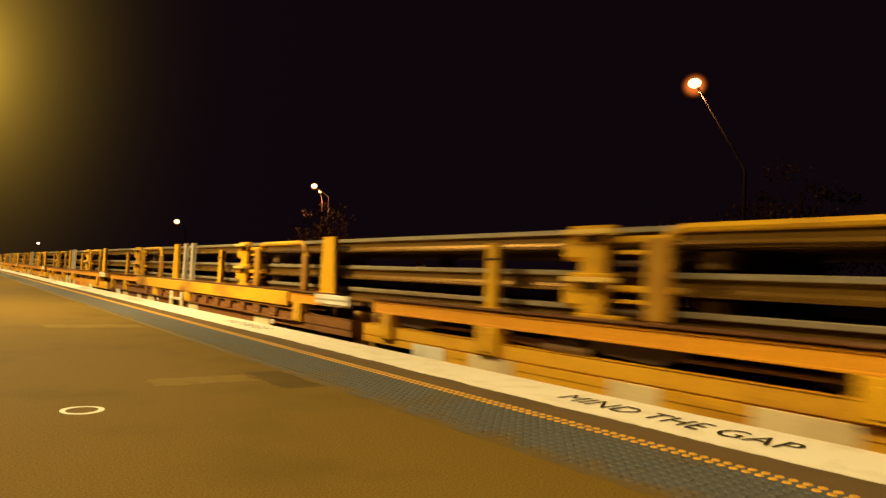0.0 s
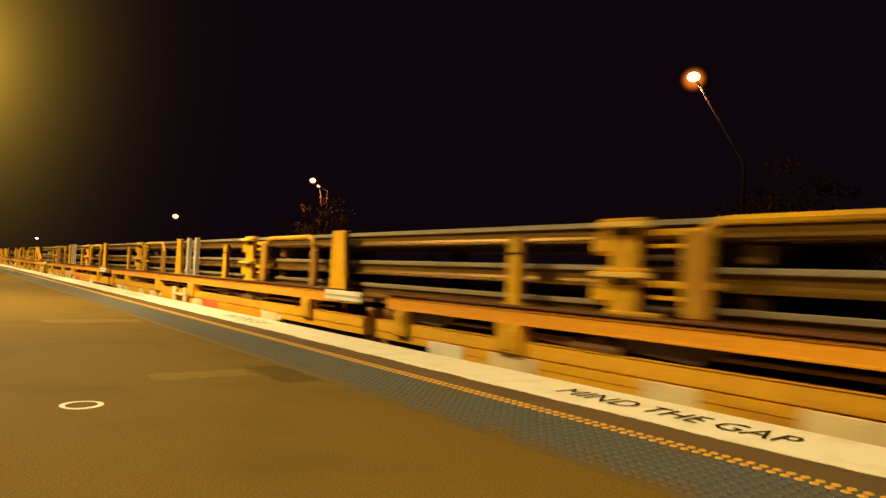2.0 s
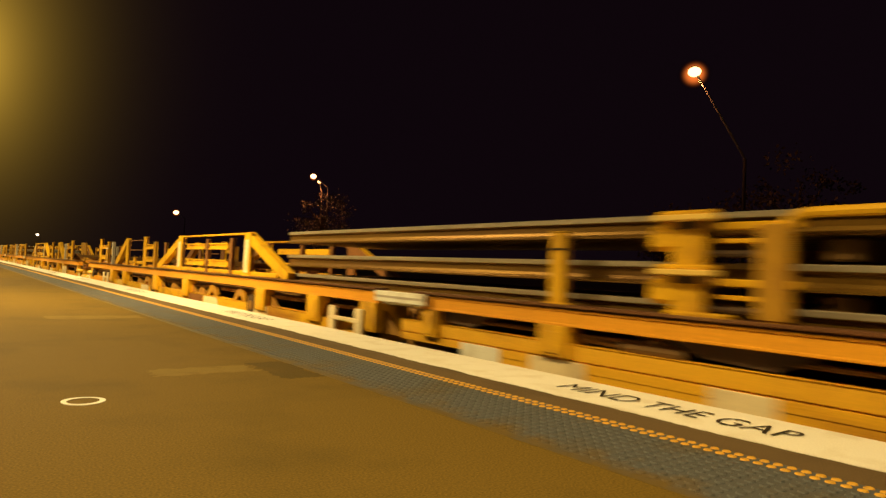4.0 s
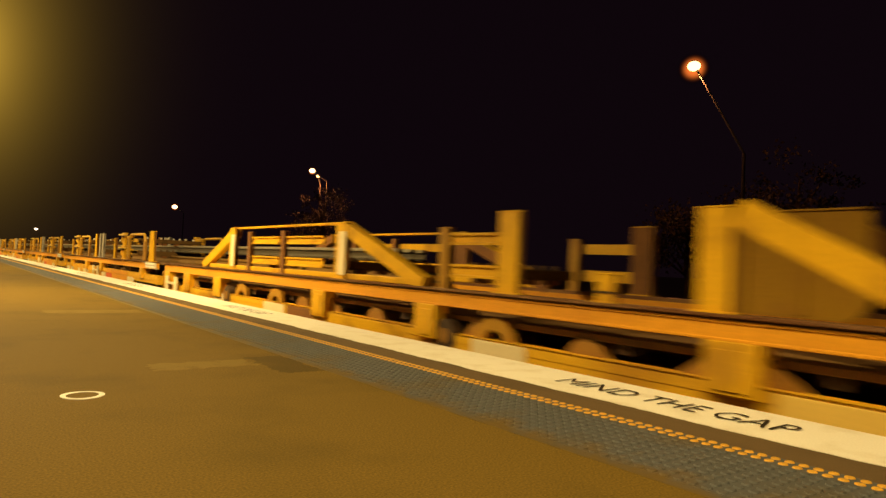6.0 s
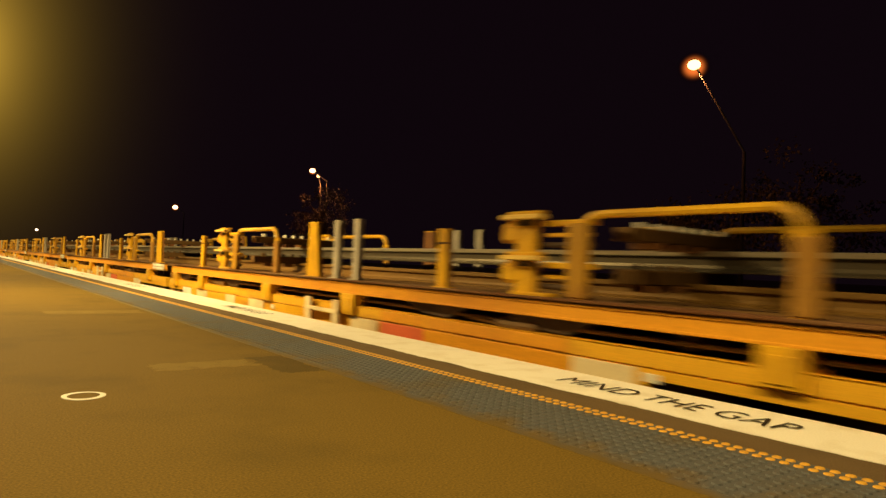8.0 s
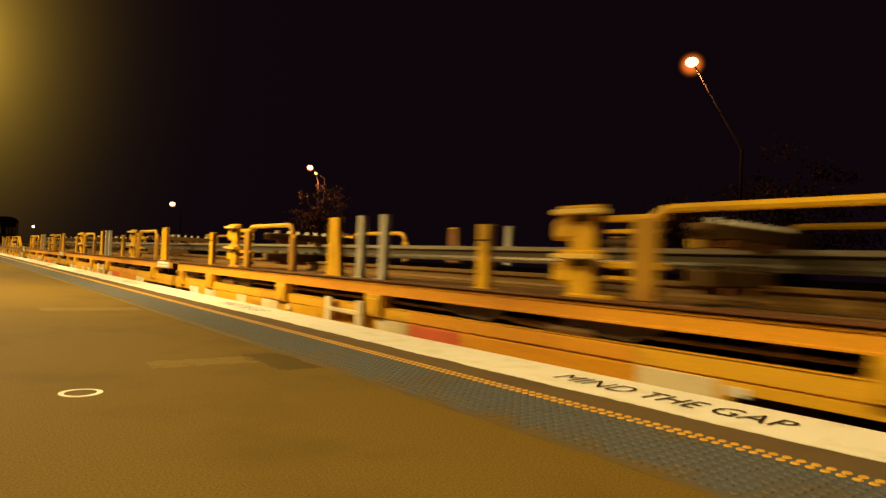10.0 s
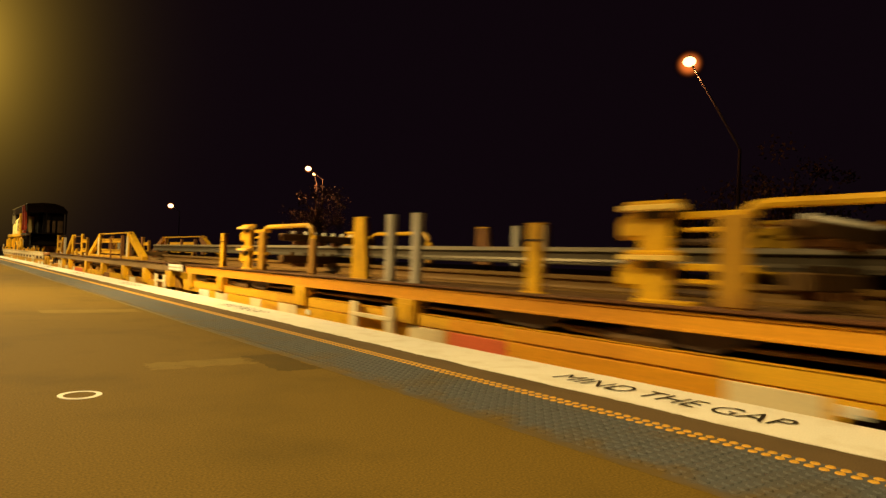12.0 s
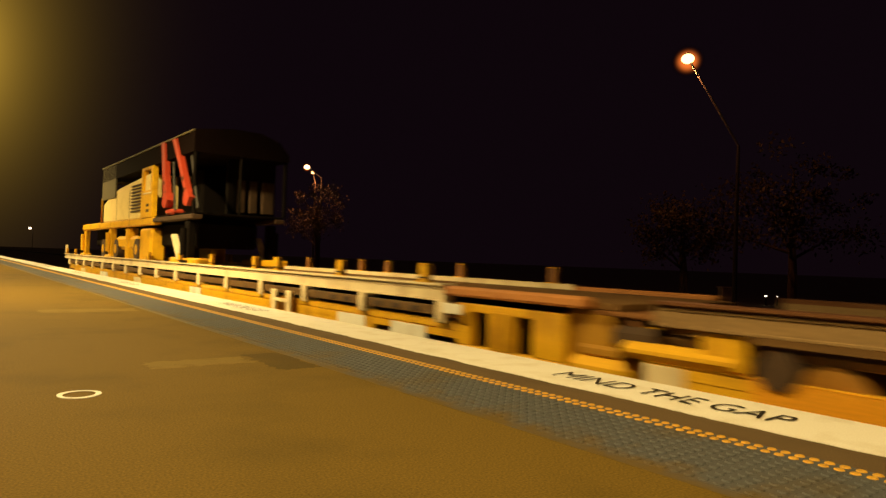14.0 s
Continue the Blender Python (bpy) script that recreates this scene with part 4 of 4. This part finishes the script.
PART = clamp_wagon((1.11, 0.79), ((0.575, 0.685), (0.885, 0.985)), "yellow flat wagon with clamps and few rails aboard", False, 0.448)
couple(PART, 98.98)
for k in range(1, 6):
    couple(copy_thing(PART, Matrix()), 98.98 + WAGON * k)
couple(end_wagon("yellow braced end wagon with grey-brown side beams", False, BEAM_BROWN), 198.65, True)
couple(machine_wagon(), 198.75)
couple(machine(), 208.2)

# rails aboard: three tiers on the first set, two on the second, each rail as long as its set
for z in (0.385, 0.635, 0.945):
    for k in range(8):
        x = 3.82 + 0.208 * k
        r = tagged(new("carried_rail", mesh_of("carried_rail", rail_mesh(B(), x - TRACK, LIFT + z, -14, 64.5, 0.15), RAIL_STEEL)), "long brown steel rail carried on the wagons", "rail", "rails carried in tiers")
        part("rail_head", box(B(), x - TRACK - 0.037, x - TRACK + 0.037, -14, 64.5, LIFT + z + 0.112, LIFT + z + 0.154, 0.006), RAIL_HEAD, r, "worn pale rail head")
        couple(r, 0.0)
for k in range(3):
    x = 4.72 + 0.2 * k - TRACK
    r = tagged(new("carried_rail", mesh_of("carried_rail", rail_mesh(B(), x, LIFT + 0.69, 0, 96.0, 0.16), RAIL_BRIGHT)), "long greyish steel rail carried on the wagons", "rail", "rails carried on the second set")
    low = tagged(new("carried_rail", mesh_of("carried_rail", rail_mesh(B(), x - 0.12, LIFT + 0.449, 0, 96.0, 0.145), RAIL_BROWN)), "long rust-brown steel rail lying on the wagon decks", "rail", "rails carried on the second set")
    part("rail_head", box(B(), x - 0.156, x - 0.084, 0, 96, LIFT + 0.557, LIFT + 0.597, 0.006), RAIL_BROWN, low)
    couple(low, 91.0)
    part("rail_head", box(B(), x - 0.037, x + 0.037, 0, 96, LIFT + 0.81, LIFT + 0.854, 0.006), RAIL_HEAD, r, "worn pale rail head")
    couple(r, 91.0)


# ---- lamps, trees, distance ----


def halo_material(middle, size, reach):
    """A lamp's halo painted as a glow: it gives off less light, and lets more through, towards its rim."""
    m = glow("halo_glow", (1.0, 0.2, 0.03), 1.0)
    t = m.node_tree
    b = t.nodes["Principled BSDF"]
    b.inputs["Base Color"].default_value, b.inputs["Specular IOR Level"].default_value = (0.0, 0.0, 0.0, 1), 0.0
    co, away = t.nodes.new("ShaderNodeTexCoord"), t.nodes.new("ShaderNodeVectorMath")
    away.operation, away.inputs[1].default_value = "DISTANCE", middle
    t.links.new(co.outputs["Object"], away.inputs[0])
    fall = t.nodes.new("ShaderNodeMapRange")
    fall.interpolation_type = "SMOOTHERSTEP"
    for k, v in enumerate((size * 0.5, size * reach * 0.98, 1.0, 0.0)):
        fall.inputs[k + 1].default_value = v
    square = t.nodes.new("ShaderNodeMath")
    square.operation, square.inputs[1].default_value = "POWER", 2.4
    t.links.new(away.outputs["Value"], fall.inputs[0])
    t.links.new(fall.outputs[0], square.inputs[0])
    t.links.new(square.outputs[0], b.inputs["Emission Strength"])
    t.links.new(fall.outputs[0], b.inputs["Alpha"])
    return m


def platform_lamp(x, y):
    """A post with a short arm towards the track."""
    w = thing("platform_lamp", "grey platform lamp post with a glowing sodium lamp", "lamp", pose(x - 0.9, y, 0), "platform lamps")
    bm = B()
    rod(bm, [(0, 0, 0), (0, 0, 0.5), (0, 0, 5.2)], [0.09, 0.07, 0.05], 10)
    part("post", bm, POLE, w)
    bm = B()
    rod(bm, [(0, 0, 5.1), (0.4, 0, 5.25), (0.75, 0, 5.22)], 0.03, 8)
    part("arm", bm, DARK_POLE, w)
    hd = part("lamp_head", box(B(), 0.62, 1.18, -0.13, 0.13, 5.16, 5.27, 0.03), POLE, w)
    part("lens", box(B(), 0.68, 1.12, -0.1, 0.1, 5.125, 5.16, 0.01), PALE_GLOW, hd, "glowing lens")
    return w


# the first of these is the added, unseen lamp over the near platform
for x, y in PLATFORM_LAMPS:
    platform_lamp(x, y)


def street_lamp(x, y, z, mat, arm_to, size, label, halo=1.7):
    """A street lamp whose arm leans out from its pole. arm_to: from the lamp to the pole's top."""
    w = thing("street_lamp", label, "street lamp", pose(x, y, -1.5), "street lamps along the road")
    h = z + 1.5
    dx, dy, dz = arm_to
    bm = B()
    rod(bm, [(dx, dy, 0), (dx, dy, h + dz)], [0.1, 0.06], 8)
    part("pole", bm, DARK_POLE, w)
    bm = B()
    rod(bm, [(dx, dy, h + dz), (dx * 0.5, dy * 0.5, h + dz * 0.49), (0, 0, h + 0.05)], 0.045, 8)
    part("arm", bm, POLE, w)
    bm = B()
    bmesh.ops.create_uvsphere(bm, u_segments=14, v_segments=8, radius=size)
    for v in bm.verts:
        v.co = (v.co.x, v.co.y, v.co.z * 0.75 + h)
    part("lamp_globe", bm, mat, w, "glowing lamp globe")
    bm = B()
    # a disc behind the globe carries the lamp's painted halo
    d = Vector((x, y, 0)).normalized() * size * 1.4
    rod(bm, [(d.x, d.y, h + 0.02), (d.x * 1.08, d.y * 1.08, h + 0.02)], size * halo, 32)
    part("lamp_halo", bm, halo_material(Vector((d.x, d.y, h + 0.02)), size, halo), w, "orange disc with the lamp's halo painted on, brightest at its middle")
    bm = B()
    box(bm, -size * 0.4, size * 0.4, -size * 0.4, size * 0.4, h + size * 0.72, h + size * 0.86, 0.01)
    part("lamp_cap", bm, DARK_POLE, w)
    return w


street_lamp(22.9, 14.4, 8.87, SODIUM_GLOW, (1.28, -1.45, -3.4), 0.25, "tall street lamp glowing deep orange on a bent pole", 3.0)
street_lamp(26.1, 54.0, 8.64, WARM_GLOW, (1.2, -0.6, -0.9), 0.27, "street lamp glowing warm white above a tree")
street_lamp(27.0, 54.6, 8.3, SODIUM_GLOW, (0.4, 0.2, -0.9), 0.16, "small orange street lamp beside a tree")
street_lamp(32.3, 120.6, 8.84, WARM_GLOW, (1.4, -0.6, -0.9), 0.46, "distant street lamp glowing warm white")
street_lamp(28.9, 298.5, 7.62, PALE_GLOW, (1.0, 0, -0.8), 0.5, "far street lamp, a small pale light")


def tree(x, y, height, spread, seed, label):
    rnd = random.Random(seed)
    w = thing("tree", label, "tree", pose(x, y, -1.5), "trees along the street")
    bm = B()
    rod(bm, [(0, 0, 0), (0.1, 0.05, height * 0.3), (0.0, 0.15, height * 0.55), (0.1, 0.1, height * 0.8)], [0.24, 0.18, 0.12, 0.04], 8)
    tips = []
    for k in range(9):
        a, z = rnd.uniform(0, math.tau), height * rnd.uniform(0.32, 0.65)
        r = spread * rnd.uniform(0.45, 0.9)
        tip = Vector((r * math.cos(a), r * math.sin(a), z + height * rnd.uniform(0.08, 0.25)))
        rod(bm, [(0.05, 0.1, z), tip * 0.55 + Vector((0, 0, z * 0.45)), tip], [0.08, 0.05, 0.02], 5)
        tips.append(tip)
    part("trunk", bm, BARK, w)
    verts, faces = [], []
    for k in range(60):
        if k < 18:
            c = tips[k % 9]
        else:
            a, r = rnd.uniform(0, math.tau), spread * math.sqrt(rnd.random())
            c = Vector((r * math.cos(a), r * math.sin(a), height * (0.42 + 0.55 * rnd.random() * (1 - 0.5 * (r / spread) ** 2))))
        size = rnd.uniform(0.35, 0.8)
        for i in range(60):
            d = Vector((rnd.gauss(0, 1), rnd.gauss(0, 1), rnd.gauss(0, 0.7))) * size * 0.6
            p = c + d
            u = Vector((rnd.gauss(0, 1), rnd.gauss(0, 1), rnd.gauss(0, 1))).normalized()
            q = u.cross(Vector((rnd.gauss(0, 1), rnd.gauss(0, 1), rnd.gauss(0, 1)))).normalized()
            s = rnd.uniform(0.06, 0.13)
            n = len(verts)
            verts += [p - u * s, p + q * s * 0.5, p + u * s, p - q * s * 0.5]
            faces.append((n, n + 1, n + 2, n + 3))
    me = bpy.data.meshes.new("crown")
    me.from_pydata([v[:] for v in verts], [], faces)
    me.materials.append(LEAF)
    new("crown", me).parent = w
    return w


def far_light(x, y, z, size):
    """A small far point of light; its lamp shape and post are made up."""
    w = thing("far_light", "small white light beyond the street on a made-up dark post", "lamp", pose(x, y, -1.5), "marker lamps beyond the street")
    bm = B()
    rod(bm, [(0, 0, 0), (0, 0, z + 1.5 - size)], [0.07, 0.05], 8)
    part("post", bm, DARK_POLE, w)
    bm = B()
    bmesh.ops.create_uvsphere(bm, u_segments=10, v_segments=6, radius=size)
    for v in bm.verts:
        v.co.z = v.co.z * 0.6 + z + 1.5
    part("globe", bm, PALE_GLOW, w, "glowing white globe")
    bm = B()
    rod(bm, [(0, 0, z + 1.5 + size * 0.5), (0, 0, z + 1.5 + size * 0.9)], [size * 1.2, size * 0.5], 10)
    part("cap", bm, DARK_POLE, w)


far_light(43.2, 21.0, -0.9, 0.085)
far_light(43.4, 20.35, -0.9, 0.03)
bm = B()
box(bm, -0.4, 0.4, -0.25, 0.25, 0, 1.25, 0.02)
box(bm, -0.44, 0.44, -0.29, 0.29, 1.25, 1.32, 0.015)
cabinet = solid("roadside_cabinet", bm, GALV, "pale grey roadside equipment cabinet in the dark", "cabinet")
cabinet.matrix_basis = pose(33.4, 18.3, -1.5, 0, 0, -28)
tree(26.6, 52.6, 9.2, 2.4, 3, "leafy street tree lit orange from a lamp above")
tree(29.5, 13.2, 8.2, 3.2, 7, "dark leafy tree barely lit by a street lamp")
tree(28.0, 17.5, 6.2, 2.2, 9, "low dark tree beyond the tracks at night")

# tactile paving, pieces last
TILE = 0.3


def tactile_tile(yellow_rows):
    """A tile of 36 studs; the outer rows may be painted yellow."""
    verts, faces, mats = [], [], []

    def add(vs, fs, m):
        k = len(verts)
        verts.extend(vs)
        for f in fs:
            faces.append([k + i for i in f])
            mats.append(m)
    g = 0.0004
    add([(g, g, -0.02), (TILE - g, g, -0.02), (TILE - g, TILE - g, -0.02), (g, TILE - g, -0.02), (g, g, 0.001), (TILE - g, g, 0.001), (TILE - g, TILE - g, 0.001), (g, TILE - g, 0.001)],
        [(4, 5, 6, 7), (0, 1, 5, 4), (1, 2, 6, 5), (2, 3, 7, 6), (3, 0, 4, 7)], 0)
    for i in range(6):
        for j in range(6):
            cx, cy = 0.025 + i * 0.05, 0.025 + j * 0.05
            ring = lambda r, z: [(cx + r * math.cos(k * math.tau / 8), cy + r * math.sin(k * math.tau / 8), z) for k in range(8)]
            m = 1 if i >= 6 - yellow_rows else 0
            add(ring(0.0185, 0.001) + ring(0.0145, 0.0052), [(k, (k + 1) % 8, 8 + (k + 1) % 8, 8 + k) for k in range(8)] + [tuple(range(8, 16))], m)
    me = bpy.data.meshes.new("tactile_tile")
    me.from_pydata(verts, [], faces)
    me.materials.append(TACTILE)
    me.materials.append(STUD_YELLOW)
    me.polygons.foreach_set("material_index", mats)
    return me


inner_tile, outer_tile = tactile_tile(0), tactile_tile(2)
for k in range(150):
    for x, me in ((1.92, inner_tile), (2.22, outer_tile)):
        ob = new("tactile_tile", me)
        ob.parent = platform
        ob.location = (x, -0.9 + k * TILE, 0.0)
for x0, x1, mat in ((1.915, 2.42, TACTILE), (2.42, 2.525, STUD_YELLOW)):
    bm = B()
    for k in range(66):
        box(bm, x0, x1, 44.1 + k, 45.1 + k - 0.004, -0.02, 0.004)
    for k in range(24):
        box(bm, x0, x1, -24.9 + k, -23.9 + k - 0.004, -0.02, 0.004)
    tagged(part("far_tactile", bm, mat, platform, "far run of the tactile strip"), kind="stuff")

SPEED = 14.0


def motions():
    """The whole train rolls past, a little slower for a moment at first."""
    for w, s, turned in TRAIN:
        rows = []
        for t, ahead in ((0.0, 0.38), (0.5, 0.44), (1.0, 0.44), (1.5, 0.5), (2.0, 0.1), (2.5, 0.16), (3.2, 0.08), (4.5, 0.0), (7.0, -0.02), (7.5, 0.04), (8.0, -0.06), (8.5, -0.08), (10.0, -0.03), (11.0, -0.02), (11.5, -0.07), (12.0, 0.02), (12.5, 0.06), (13.2, 0.0), (14.0, 0.0)):
            rows.append((t, pose(TRACK, s - ahead - SPEED * t, RAIL_TOP, 0, 0, 180 if turned else 0)))
        walk(w, rows)


motions()
